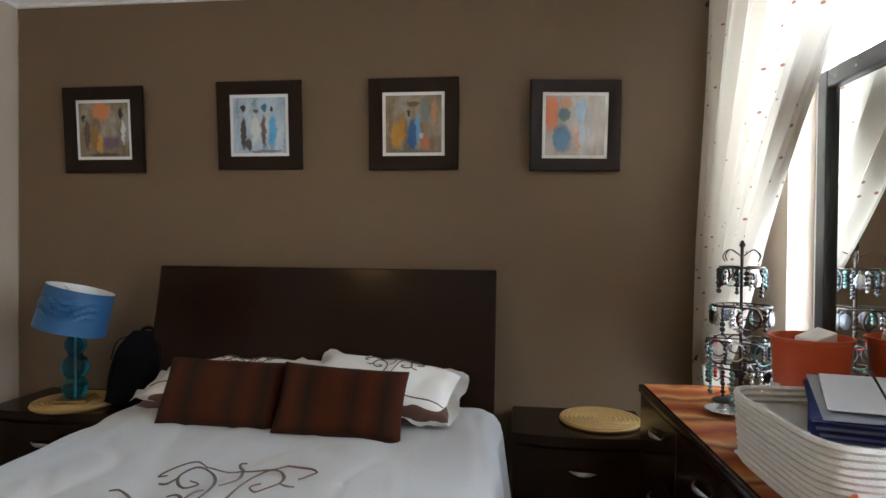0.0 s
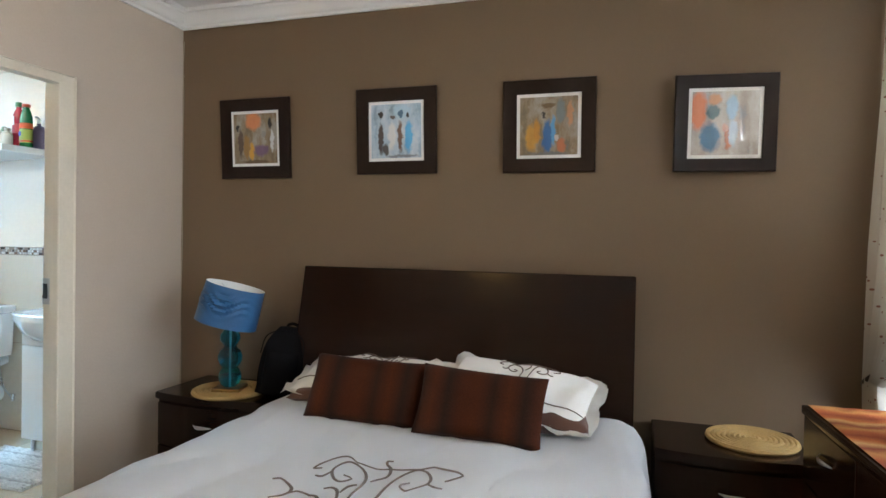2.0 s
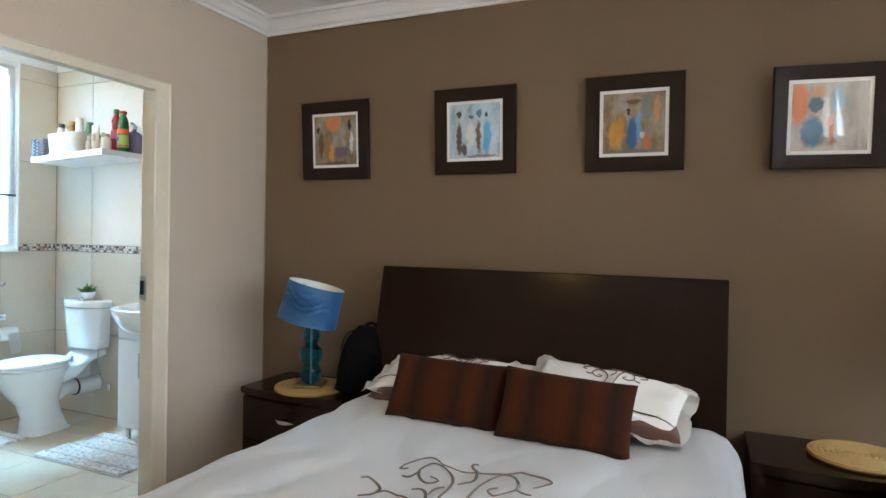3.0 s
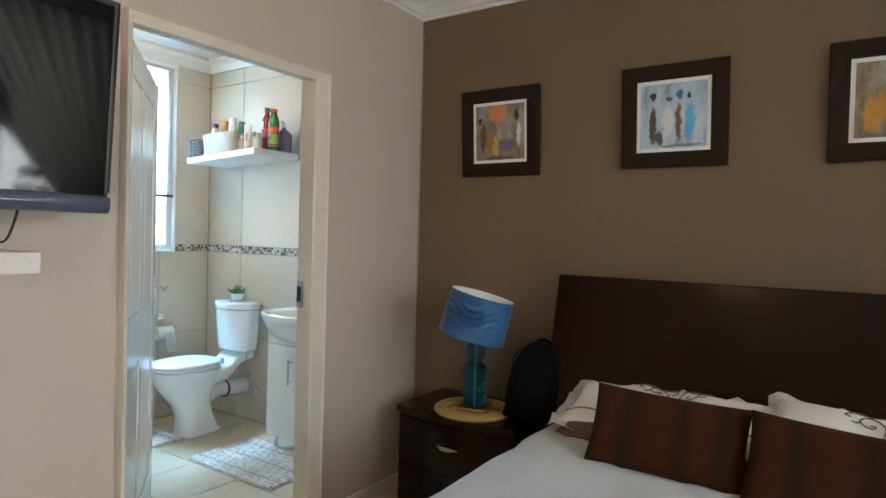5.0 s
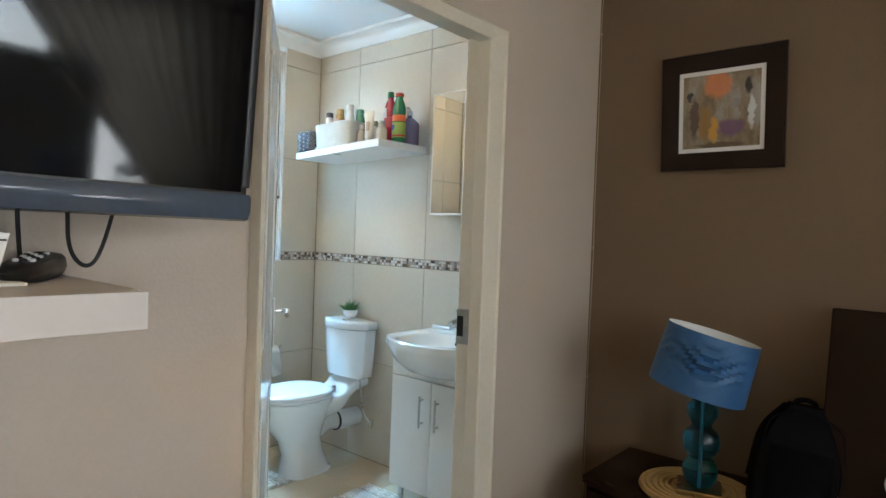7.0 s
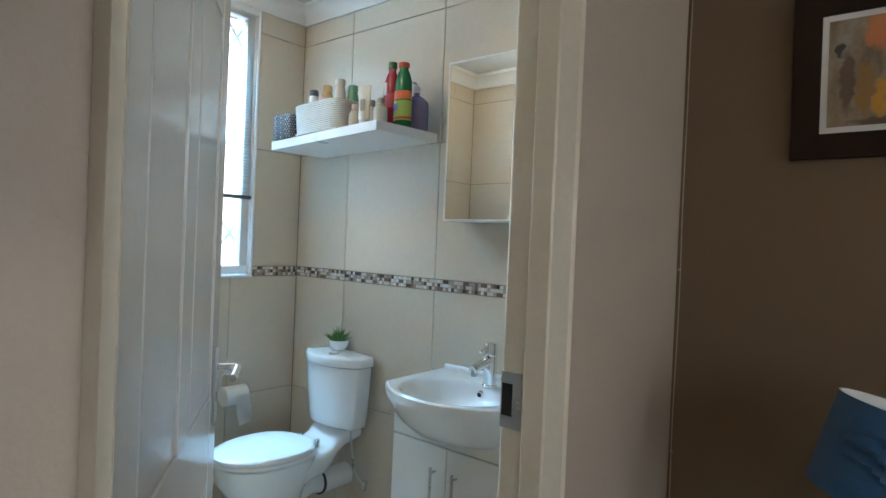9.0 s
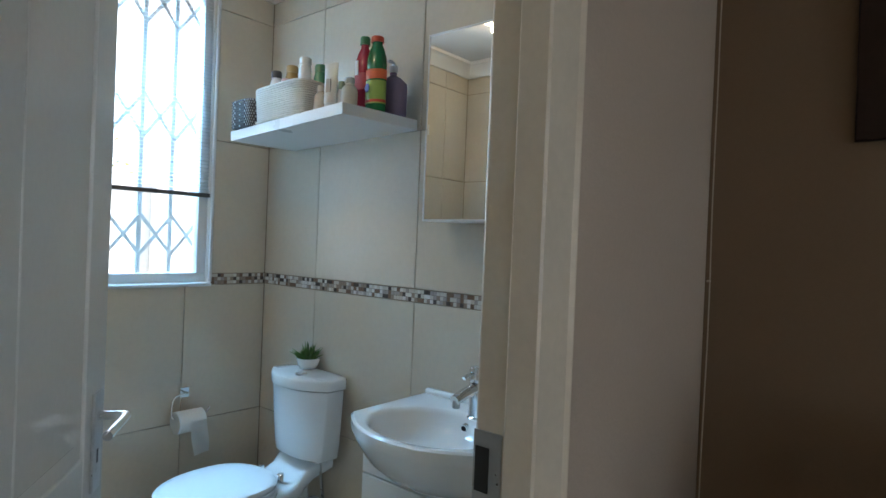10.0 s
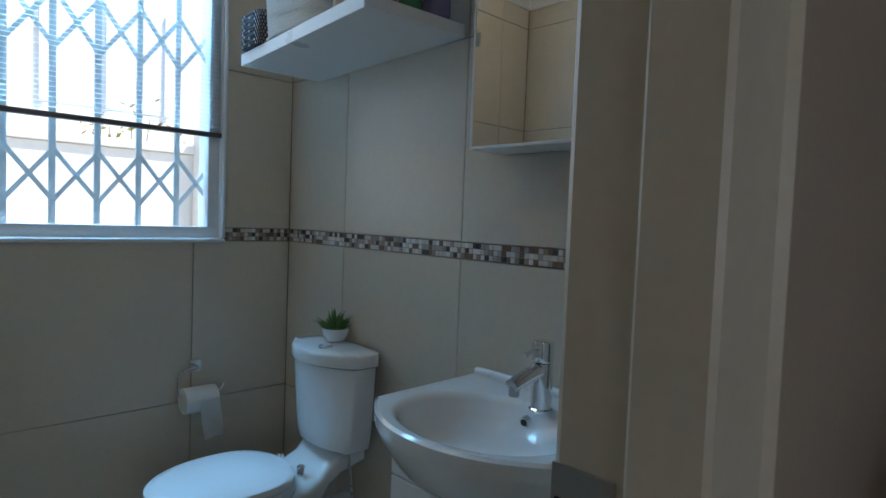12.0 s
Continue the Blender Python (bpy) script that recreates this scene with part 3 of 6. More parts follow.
def trellis():
    """A folding security trellis: flat uprights with bands of crossed links."""
    gate = thing("security_trellis", pose(B_WEST - 0.112, 0, 0), "grey painted steel folding security trellis outside the window", "trellis")
    ys = [2.136 + 0.1347 * i for i in range(-1, 7)]
    upright = mesh_of("upright", box(boxed((-0.006, -0.011, BW_Z0), (-0.003, 0.011, BW_Z1)), (-0.003, -0.011, BW_Z0), (0.006, -0.008, BW_Z1)), TRELLIS, False)
    for y in ys:
        if y < BW_Y1:
            piece("upright", upright, gate, (0, y, 0))
    for base, tall in ((1.329, 0.170), (1.832, 0.185), (2.32, 0.185)):
        for a, b in zip(ys, ys[1:]):
            for s, (p, q) in enumerate(((base, base + tall), (base + tall, base))):
                off = 0.009 + s * 0.004
                v = Vector((0, b - a, q - p))
                side = Vector((0, -v.z, v.y)).normalized() * 0.0075
                bm = bmesh.new()
                rows = []
                for t in (0, 1):
                    c = Vector((off, a, p)) + v * t
                    rows.append([c + side, c - side, c - side + Vector((0.003, 0, 0)), c + side + Vector((0.003, 0, 0))])
                grid_faces(bm, rows, True, True)
                part("link", bm, TRELLIS, gate, "", False)


trellis()


def venetian_blind():
    blind = thing("venetian_blind", pose(B_WEST - 0.018, 0, 0), "white venetian blind half lowered with open slats over the bathroom window", "blind")
    y0, y1 = BW_Y0 + 0.012, BW_Y1 - 0.004
    part("headrail", boxed((-0.020, y0, BW_Z1 - 0.030), (0.024, y1 + 0.02, BW_Z1 + 0.012), 0.003), BLIND_WHITE, blind)
    part("bottom_rail", boxed((-0.012, y0, 1.590), (0.012, y1 + 0.008, 1.608), 0.003), GREY_RAIL, blind, "dark grey bottom rail")
    rows = [[(0.0085 * u, y, 0.0010 * (1 - u * u) - 0.0026 * u) for u in (-1, -0.5, 0, 0.5, 1)] for y in (y0, y1)]
    bm = grid_faces(bmesh.new(), rows)
    slat = mesh_of("slat", bm, BLIND_WHITE, True)
    z = 1.624
    while z < BW_Z1 - 0.035:
        piece("slat", slat, blind, (0, 0, z))
        z += 0.0160
    for y in (y0 + 0.12, y1 - 0.10):
        for dx in (-0.013, 0.013):
            part("cord", tubed([(dx, y, 1.60), (dx, y, BW_Z1 - 0.02)], 0.0007, 5), BLIND_WHITE, blind)
    part("wand", tubed(curve_points([(0.02, y1 - 0.015, BW_Z1 - 0.02), (0.024, y1 - 0.012, 2.0), (0.022, y1 + 0.005, 1.45), (0.024, y1 + 0.012, 1.24), (0.024, y1 - 0.01, 1.208)], 8), 0.002, 6), BLIND_WHITE, blind, "white pull cord")


venetian_blind()

# ---- outside the bathroom window ----
setting("ground", boxed((-400, -400, -0.5), (400, 400, -0.12)), OUT_GROUND, "pale paved ground outside")
boundary = thing("boundary_wall", pose(-8.2, 0, -0.12), "cream plastered boundary wall with piers in the sun", "wall")
part("wall_body", boxed((-0.2, -9, 0), (0, 14, 1.95), 0.01), OUT_WALL, boundary)
part("coping", boxed((-0.24, -9, 1.953), (0.04, 14, 2.03), 0.01), OUT_WALL, boundary)
for y in (1.2, 4.25, 7.3):
    part("pier", boxed((0.002, y, 0), (0.14, y + 0.32, 2.2), 0.01), OUT_WALL, boundary)


def neighbour_house():
    """A pale plastered house beyond the boundary wall, with one framed window."""
    h = thing("house", pose(-11.5, 0, -0.12), "pale plastered house in the sun beyond the boundary wall", "house")
    part("wall", boxed((-0.3, -8, 0), (0, 16, 6.2), 0.01), OUT_WALL, h)
    part("roof", boxed((-3.0, -8.5, 6.21), (0.5, 16.5, 6.40), 0.02), ROOF_TILE, h, "brown roof edge")
    w = part("window", boxed((0.002, 3.6, 2.75), (0.012, 5.2, 4.15)), WINDOW_WHITE, h, "white framed window")
    for a, b in (((0.013, 3.6, 2.75), (0.05, 3.68, 4.15)), ((0.013, 5.12, 2.75), (0.05, 5.2, 4.15)), ((0.013, 4.36, 2.75), (0.05, 4.44, 4.15))):
        part("frame_bar", boxed(a, b, 0.004), WINDOW_WHITE, w)


neighbour_house()


def shrub(where, height, spread, material, label, seed):
    rng = random.Random(seed)
    bush = thing("shrub", pose(*where), label, "shrub")
    stems, leaves_v, leaves_f = bmesh.new(), [], []
    for _ in range(14):
        a, r = rng.uniform(0, 6.28), rng.uniform(0.3, 1) * spread
        top = Vector((r * math.cos(a), r * math.sin(a), height * rng.uniform(0.6, 1)))
        tube(stems, curve_points([(0, 0, 0), (top.x * 0.3, top.y * 0.3, top.z * 0.55), top], 4), lambda t: 0.012 * (1 - t) + 0.003, 5)
        for _ in range(60):
            c = top * rng.uniform(0.45, 1.05) + Vector([rng.gauss(0, 0.09) for _ in range(3)])
            d, e = Vector([rng.gauss(0, 1) for _ in range(3)]).normalized(), Vector([rng.gauss(0, 1) for _ in range(3)]).normalized()
            s = rng.uniform(0.025, 0.05)
            k = len(leaves_v)
            leaves_v += [c - d * s, c + e * s * 0.45, c + d * s, c - e * s * 0.45]
            leaves_f.append((k, k + 1, k + 2, k + 3))
    part("stems", stems, FRAME_WOOD, bush)
    me = bpy.data.meshes.new("crown")
    me.from_pydata(leaves_v, [], leaves_f)
    me.materials.append(material)
    crown = new("crown", me)
    crown.parent = bush


shrub((-8.9, 3.9, -0.12), 2.3, 0.55, OUT_LEAF, "tall shrub with yellow flowering leaves by the boundary wall", 3)
shrub((-6.9, 4.2, -0.12), 1.25, 0.35, LEAF_GREEN, "low green shrub by the boundary wall", 8)

# ---- bedroom: pictures ----
def painting_paint(name, ground, low, blobs, seed, depth=1.0):
    """Loose brush strokes in soft upright patches; blobs: centre, half sizes, colour."""
    m, n, l, p = shader(name)
    tc, warp, add = n.new("ShaderNodeTexCoord"), n.new("ShaderNodeTexNoise"), n.new("ShaderNodeVectorMath")
    warp.inputs["Scale"].default_value, warp.inputs["Detail"].default_value = 40, 6
    sc = n.new("ShaderNodeVectorMath")
    sc.operation, sc.inputs[3].default_value = "SCALE", 0.034
    off = n.new("ShaderNodeVectorMath")
    off.operation, off.inputs[1].default_value = "SUBTRACT", (0.5, 0.5, 0.5)
    l.new(tc.outputs["Object"], warp.inputs[0]), l.new(warp.outputs["Color"], off.inputs[0]), l.new(off.outputs[0], sc.inputs[0])
    l.new(tc.outputs["Object"], add.inputs[0]), l.new(sc.outputs[0], add.inputs[1])
    sep = n.new("ShaderNodeSeparateXYZ")
    l.new(add.outputs[0], sep.inputs[0])
    stroke, mp = n.new("ShaderNodeTexNoise"), n.new("ShaderNodeMapping")
    mp.inputs["Scale"].default_value, mp.inputs["Location"].default_value = (26, 26, 7), (seed, 0, seed)
    stroke.inputs["Scale"].default_value, stroke.inputs["Detail"].default_value = 1.0, 5
    l.new(add.outputs[0], mp.inputs[0]), l.new(mp.outputs[0], stroke.inputs[0])
    base = n.new("ShaderNodeValToRGB")
    e = base.color_ramp.elements
    e[0].position, e[0].color = 0.30, (*low, 1)
    e[1].position, e[1].color = 0.65, (*ground[-1], 1)
    ground = [tuple(v * depth for v in c) for c in ground]
    e[1].color = (*ground[-1], 1)
    for i, c in enumerate(ground[:-1]):
        e.new(0.38 + 0.1 * i).color = (*c, 1)
    l.new(stroke.outputs[0], base.inputs[0])
    last = base.outputs[0]
    for cx, cz, rx, rz, c in blobs:
        cx, cz, rx, rz = cx * 1.12, cz * 1.12, rx * 1.0, rz * 1.0
        dist = []
        for axis, (mid, rad) in ((0, (cx, rx)), (2, (cz, rz))):
            a = n.new("ShaderNodeMath")
            a.operation = "SUBTRACT"
            a.inputs[1].default_value = mid
            l.new(sep.outputs[axis], a.inputs[0])
            b = n.new("ShaderNodeMath")
            b.operation = "DIVIDE"
            b.inputs[1].default_value = rad
            l.new(a.outputs[0], b.inputs[0])
            q = n.new("ShaderNodeMath")
            q.operation = "POWER"
            q.inputs[1].default_value = 2
            l.new(b.outputs[0], q.inputs[0])
            dist.append(q)
        s = n.new("ShaderNodeMath")
        s.operation = "ADD"
        l.new(dist[0].outputs[0], s.inputs[0]), l.new(dist[1].outputs[0], s.inputs[1])
        edge = n.new("ShaderNodeMapRange")
        edge.inputs[1].default_value, edge.inputs[2].default_value = 0.55, 1.25
        edge.inputs[3].default_value, edge.inputs[4].default_value = 0.97, 0.0
        l.new(s.outputs[0], edge.inputs[0])
        mix = n.new("ShaderNodeMix")
        mix.data_type = "RGBA"
        mix.inputs[7].default_value = (*c, 1)
        l.new(edge.outputs[0], mix.inputs[0]), l.new(last, mix.inputs[6])
        last = mix.outputs[2]
    vary, out = n.new("ShaderNodeMix"), None
    vary.data_type, vary.blend_type = "RGBA", "OVERLAY"
    vary.inputs[0].default_value = 0.3
    l.new(last, vary.inputs[6]), l.new(stroke.outputs[0], vary.inputs[7])
    l.new(vary.outputs[2], p.inputs["Base Color"])
    p.inputs["Roughness"].default_value = 0.5
    p.inputs["Coat Weight"].default_value, p.inputs["Coat Roughness"].default_value = 1.0, 0.015
    p.inputs["Coat IOR"].default_value = 1.5
    return m


K, OCH, BLU, LBL, ORA, GRY, WHT = (0.02, 0.016, 0.015), (0.55, 0.28, 0.03), (0.02, 0.11, 0.30), (0.10, 0.42, 0.75), (0.60, 0.17, 0.06), (0.24, 0.23, 0.21), (0.62, 0.64, 0.64)
ART = [
    (((0.26, 0.19, 0.11), (0.33, 0.25, 0.15), (0.40, 0.37, 0.32)), (0.16, 0.10, 0.05),
     [(-0.01, 0.085, 0.05, 0.05, (0.62, 0.22, 0.08)), (-0.085, -0.02, 0.018, 0.085, (0.10, 0.06, 0.04)), (-0.10, 0.055, 0.011, 0.016, K), (-0.05, -0.04, 0.02, 0.07, (0.30, 0.16, 0.04)),
      (-0.02, -0.06, 0.016, 0.05, OCH), (0.035, -0.06, 0.05, 0.035, (0.16, 0.09, 0.16)), (0.05, 0.02, 0.013, 0.02, GRY), (0.085, 0.075, 0.012, 0.03, K), (0.095, -0.01, 0.012, 0.06, WHT), (0.0, -0.115, 0.09, 0.012, (0.12, 0.08, 0.04))]),
    (((0.34, 0.46, 0.56), (0.42, 0.54, 0.64), (0.54, 0.62, 0.68)), (0.24, 0.34, 0.45),
     [(0.03, 0.09, 0.05, 0.035, (0.42, 0.60, 0.72)), (-0.075, -0.035, 0.016, 0.085, (0.07, 0.05, 0.045)), (-0.075, 0.075, 0.014, 0.018, K), (-0.05, -0.085, 0.02, 0.03, (0.08, 0.07, 0.06)), (-0.015, 0.062, 0.010, 0.012, (0.12, 0.10, 0.10)),
      (-0.02, -0.02, 0.022, 0.07, (0.68, 0.69, 0.68)), (0.02, -0.025, 0.014, 0.08, (0.15, 0.08, 0.05)), (0.022, 0.078, 0.014, 0.018, (0.06, 0.14, 0.25)), (0.062, -0.025, 0.022, 0.085, LBL), (0.058, 0.07, 0.009, 0.011, K), (0.03, -0.115, 0.09, 0.008, (0.22, 0.24, 0.27))]),
    (((0.26, 0.20, 0.12), (0.36, 0.27, 0.16), (0.44, 0.40, 0.33)), (0.17, 0.18, 0.17),
     [(0.05, 0.06, 0.022, 0.06, (0.17, 0.20, 0.20)), (0.09, 0.05, 0.014, 0.06, (0.52, 0.25, 0.12)), (-0.075, -0.05, 0.03, 0.065, OCH), (-0.05, -0.02, 0.016, 0.06, (0.50, 0.22, 0.02)), (-0.005, -0.045, 0.024, 0.085, BLU), (0.02, -0.02, 0.012, 0.07, (0.10, 0.32, 0.60)),
      (0.0, 0.085, 0.032, 0.013, (0.13, 0.08, 0.03)), (-0.02, 0.045, 0.010, 0.015, K), (0.055, -0.085, 0.022, 0.035, (0.45, 0.14, 0.05)), (0.035, -0.05, 0.010, 0.016, (0.55, 0.50, 0.48)), (0.0, -0.118, 0.1, 0.010, (0.15, 0.15, 0.14))]),
    # pale ground and faint blue patches at right include window reflection as colour
    (((0.42, 0.36, 0.32), (0.46, 0.42, 0.39), (0.50, 0.50, 0.50)), (0.32, 0.34, 0.36),
     [(-0.10, 0.05, 0.036, 0.09, ORA), (-0.04, 0.09, 0.03, 0.025, (0.58, 0.30, 0.16)), (-0.045, 0.045, 0.028, 0.033, (0.03, 0.10, 0.13)), (-0.055, -0.055, 0.045, 0.065, (0.03, 0.14, 0.28)), (0.01, -0.06, 0.014, 0.05, (0.48, 0.18, 0.10)), (0.024, 0.06, 0.026, 0.055, (0.30, 0.46, 0.62)), (0.03, -0.04, 0.02, 0.06, (0.40, 0.50, 0.60)), (0.0, -0.02, 0.012, 0.02, (0.58, 0.34, 0.28))]),
]
TITLES = ["dark wooden square frame with a painting in ochre, orange and grey", "dark wooden frame with a pale blue painting with dark strokes",
          "dark wooden square frame with a painting of yellow and blue patches", "dark wooden frame with an orange and deep blue painting"]


def picture(i, x, z):
    s = 0.210 if i == 3 else 0.2195
    pic = thing("framed_picture", pose(x, NORTH - 0.002 - (0.037 if i == 3 else 0.0155), z, 3.5 if i == 3 else 4.0, 0, 6.0 if i == 3 else 0), TITLES[i], "picture", "framed pictures above the bed")
    inner = 0.153
    rows = []
    for r, y in ((s, 0.0), (s, -0.020), (s - 0.003, -0.024), (inner + 0.008, -0.020), (inner, -0.016), (inner, -0.006)):
        rows.append([(-r, y, -r), (r, y, -r), (r, y, r), (-r, y, r)])
    part("frame", grid_faces(bmesh.new(), rows, True), FRAME_WOOD, pic)
    part("mount", boxed((-inner, -0.0095, -inner), (inner, -0.0045, inner)), WHITE_BOARD, pic, "white mount")
    part("canvas", boxed((-0.137, -0.0125, -0.137), (0.137, -0.0097, 0.137)), painting_paint("painting_paint", *ART[i], 3.7 * i, (0.75, 1.0, 0.7, 0.95)[i]), pic, "abstract painted print under glass")


for i, (x, z) in enumerate(((-2.003, 1.897), (-1.161, 1.908), (-0.379, 1.904), (0.388, 1.882))):
    picture(i, x, z)

# ---- bedroom: bed ----
BTOP = 0.635


def bed():
    b = thing("bed", pose(-0.783, 1.9, 0), "dark wooden bed with a leaning plain headboard", "bed")
    hb = part("headboard", boxed((-0.817, -0.025, 0), (0.817, 0.025, 0.93), 0.006), DARK_WOOD, b, "dark wenge headboard leaning back")
    hb.matrix_local = pose(0, 0.872, 0.292, -12.2, 0, 0)
    for x in (-0.70, 0.70):
        part("headboard_leg", boxed((x - 0.04, 0.80, 0), (x + 0.04, 0.86, 0.36), 0.004), DARK_WOOD, b)
    for x in (-0.79, 0.75):
        part("side_rail", boxed((x, -0.80, 0.16), (x + 0.04, 0.80, 0.34), 0.005), DARK_WOOD, b)
    part("foot_rail", boxed((-0.79, -0.86, 0.16), (0.79, -0.802, 0.36), 0.005), DARK_WOOD, b)
    for x in (-0.78, 0.70):
        part("foot_leg", boxed((x, -0.85, 0), (x + 0.08, -0.78, 0.158), 0.004), DARK_WOOD, b)
    part("slat_base", boxed((-0.748, -0.80, 0.30), (0.748, 0.80, 0.335), 0.003), DARK_WOOD, b)


bed()
solid("mattress", boxed((-0.74, -0.79, 0), (0.74, 0.85, 0.27), 0.05, 4), DUVET, pose(-0.76, 1.90, 0.338), "white mattress on the dark bed", "mattress")


def duvet():
    """The cover: a soft top that rolls over the sides and hangs with loose folds."""
    bm = bmesh.new()
    nx, ny = 130, 96
    w, y0, y1 = 1.60, 1.06, 2.76
    drop = 0.33
    rows = []
    for j in range(ny + 1):
        y = y0 + (y1 - y0) * j / ny
        row = []
        for i in range(nx + 1):
            s = -1 + 2 * i / nx
            length = w / 2 + drop
            d = abs(s) * length
            r = 0.10
            flat = w / 2 - r
            sign = 1 if s >= 0 else -1
            if d <= flat:
                x, z, out = d, 0.0, 0.0
            elif d <= flat + r * math.pi / 2:
                a = (d - flat) / r
                x, z = flat + r * math.sin(a), -r * (1 - math.cos(a))
            else:
                k = d - flat - r * math.pi / 2
                x, z = flat + r + 0.10 * k, -r - k
            fold = 0.018 * math.sin(y * 17 + 2 * sign) * max(0, d - flat) / 0.4
            puff = 0.026 * noise.noise(Vector((sign * x * 2.6, y * 2.3, 3.0))) + 0.011 * noise.noise(Vector((sign * x * 8, y * 5, 1.0))) - 0.05 * max(0, 0.16 - abs(noise.noise(Vector((sign * x * 5.5, y * 2.2, 7.0)))))
            crown = -0.02 * (d / length) ** 2
            head = -0.03 * max(0, (y - 2.6) / 0.2) ** 2
            row.append((-0.725 + sign * (x + fold), y, BTOP + 0.012 + z + (puff + crown) * (1 if d < flat + 0.1 else 0.4) + head))
        rows.append(row)
    grid_faces(bm, rows)
    bmesh.ops.solidify(bm, geom=bm.faces[:], thickness=0.018)
    return solid("duvet", bm, DUVET, Matrix(), "white cotton duvet cover with brown scroll embroidery", "duvet")


duvet_ob = duvet()


def duvet_height(x, y):
    d = abs(x + 0.725)
    sign = 1 if x + 0.725 >= 0 else -1
    puff = 0.026 * noise.noise(Vector((sign * d * 2.6, y * 2.3, 3.0))) + 0.011 * noise.noise(Vector((sign * d * 8, y * 5, 1.0))) - 0.05 * max(0, 0.16 - abs(noise.noise(Vector((sign * d * 5.5, y * 2.2, 7.0)))))
    return BTOP + 0.012 + puff - 0.02 * (d / 1.125) ** 2


def scroll_work():
    """Scrolling vines sewn on the duvet: two stems that curl outwards, with tendrils between and below them."""
    return [
        [(-0.20, 0.018), (-0.23, 0.022), (-0.22, 0.063), (-0.165, 0.112), (-0.105, 0.072)],
        [(-0.02, -0.34), (-0.03, -0.20), (-0.035, -0.12), (-0.032, -0.06), (-0.046, 0.0), (-0.08, 0.05), (-0.135, 0.068), (-0.158, 0.01), (-0.13, -0.044), (-0.093, -0.06), (-0.078, -0.032), (-0.108, -0.023)],
        [(-0.194, -0.036), (-0.17, -0.036), (-0.153, -0.008)],
        [(-0.112, 0.078), (-0.007, 0.087), (0.08, 0.096), (0.125, 0.124), (0.185, 0.106), (0.227, 0.072), (0.18, 0.046)],
        [(-0.026, 0.165), (-0.042, 0.148), (-0.006, 0.092), (0.008, 0.024), (-0.02, -0.03)],
        [(0.01, -0.34), (0.02, -0.20), (0.03, -0.096), (0.042, 0.017), (0.08, 0.092), (0.131, 0.064), (0.137, -0.002), (0.097, -0.041), (0.07, -0.03), (0.092, -0.006)],
        [(0.137, 0.006), (0.166, -0.008), (0.188, -0.004)],
        [(-0.286, -0.117), (-0.261, -0.104), (-0.212, -0.136), (-0.211, -0.183), (-0.24, -0.21)],
        [(-0.208, -0.174), (-0.184, -0.142), (-0.128, -0.153), (-0.10, -0.21), (-0.14, -0.26), (-0.18, -0.23)],
        [(-0.13, -0.102), (-0.099, -0.103), (-0.072, -0.133), (-0.05, -0.20)],
        [(-0.067, -0.131), (-0.062, -0.09), (-0.044, -0.067)],
        [(0.025, -0.15), (0.12, -0.13), (0.20, -0.17), (0.21, -0.23), (0.16, -0.26), (0.12, -0.22)],
    ]


def stitch(lines, place, width, parent, name="embroidery"):
    for line in lines:
        pts = curve_points([(x, y, 0) for x, y in line], 5) if len(line) < 15 else [Vector((x, y, 0)) for x, y in line]
        rows = []
        n = len(pts)
        for i, p in enumerate(pts):
            d = (pts[min(i + 1, n - 1)] - pts[max(i - 1, 0)]).normalized()
            s = Vector((-d.y, d.x, 0)) * width * (0.35 + 0.65 * math.sin(math.pi * (i + 0.5) / n))
            rows.append([place(p - s, 0.001), place(p, 0.0045), place(p + s, 0.001)])
        part(name, grid_faces(bmesh.new(), rows), EMBROIDERY, parent, "brown scroll stitching")


stitch(scroll_work(), lambda p, h: (-0.670 + p.x, 1.790 + p.y, duvet_height(-0.670 + p.x, 1.790 + p.y) + 0.009 + h), 0.0052, duvet_ob)


def pillow(m, w, d, h, material, label, seed, flange=0.034, border=True):
    ob = thing("pillow", m, label, "pillow", "bed pillows")
    part("case", soft_slab(w, d, h, 36, 26, 4.0, wrinkle=0.022, seed=seed), material, ob)
    if flange:
        bm = bmesh.new()
        rows = []
        for k, (gx, gy) in ((0, (w / 2 - 0.012, d / 2 - 0.012)), (0.45, (w / 2 + flange * 0.5, d / 2 + flange * 0.5)), (1, (w / 2 + flange, d / 2 + flange))):
            row = []
            for side in range(4):
                for i in range(24):
                    t = -1 + 2 * i / 24
                    x, y = ((t * gx, -gy), (gx, t * gy), (-t * gx, gy), (-gx, -t * gy))[side]
                    row.append((x + 0.008 * k * math.sin(31 * y + seed), y + 0.006 * k * math.sin(27 * x + 2 * seed), 0.014 * k * math.sin(34 * (x + y) + seed) + 0.006 * k * math.sin(71 * (x - y)) - 0.004 * k))
            rows.append(row)
        grid_faces(bm, rows, True)
        bmesh.ops.solidify(bm, geom=bm.faces[:], thickness=0.004)
        part("flange", bm, material, ob)
    def top(p, hgt):
        u, v = min(0.98, abs(p.x) / (w / 2)), min(0.98, abs(p.y) / (d / 2))
        k = max((1 - u ** 4) * (1 - v ** 4), 0) ** 0.5
        return (p.x, p.y, (h / 2 + 0.022 * noise.noise(Vector((p.x * 9 + seed, p.y * 9, seed)))) * k + hgt + 0.002)
    if border:
        stitch([[(-w / 2 * 0.96 + w * 0.96 * i / 20, -d / 2 * 0.70) for i in range(21)]], top, 0.004, ob, "border_stripe")
        stitch([[(0.55 * x + w * 0.04, 0.55 * y + d * 0.22) for x, y in line] for line in scroll_work()[:7]], top, 0.0032, ob)
    return ob


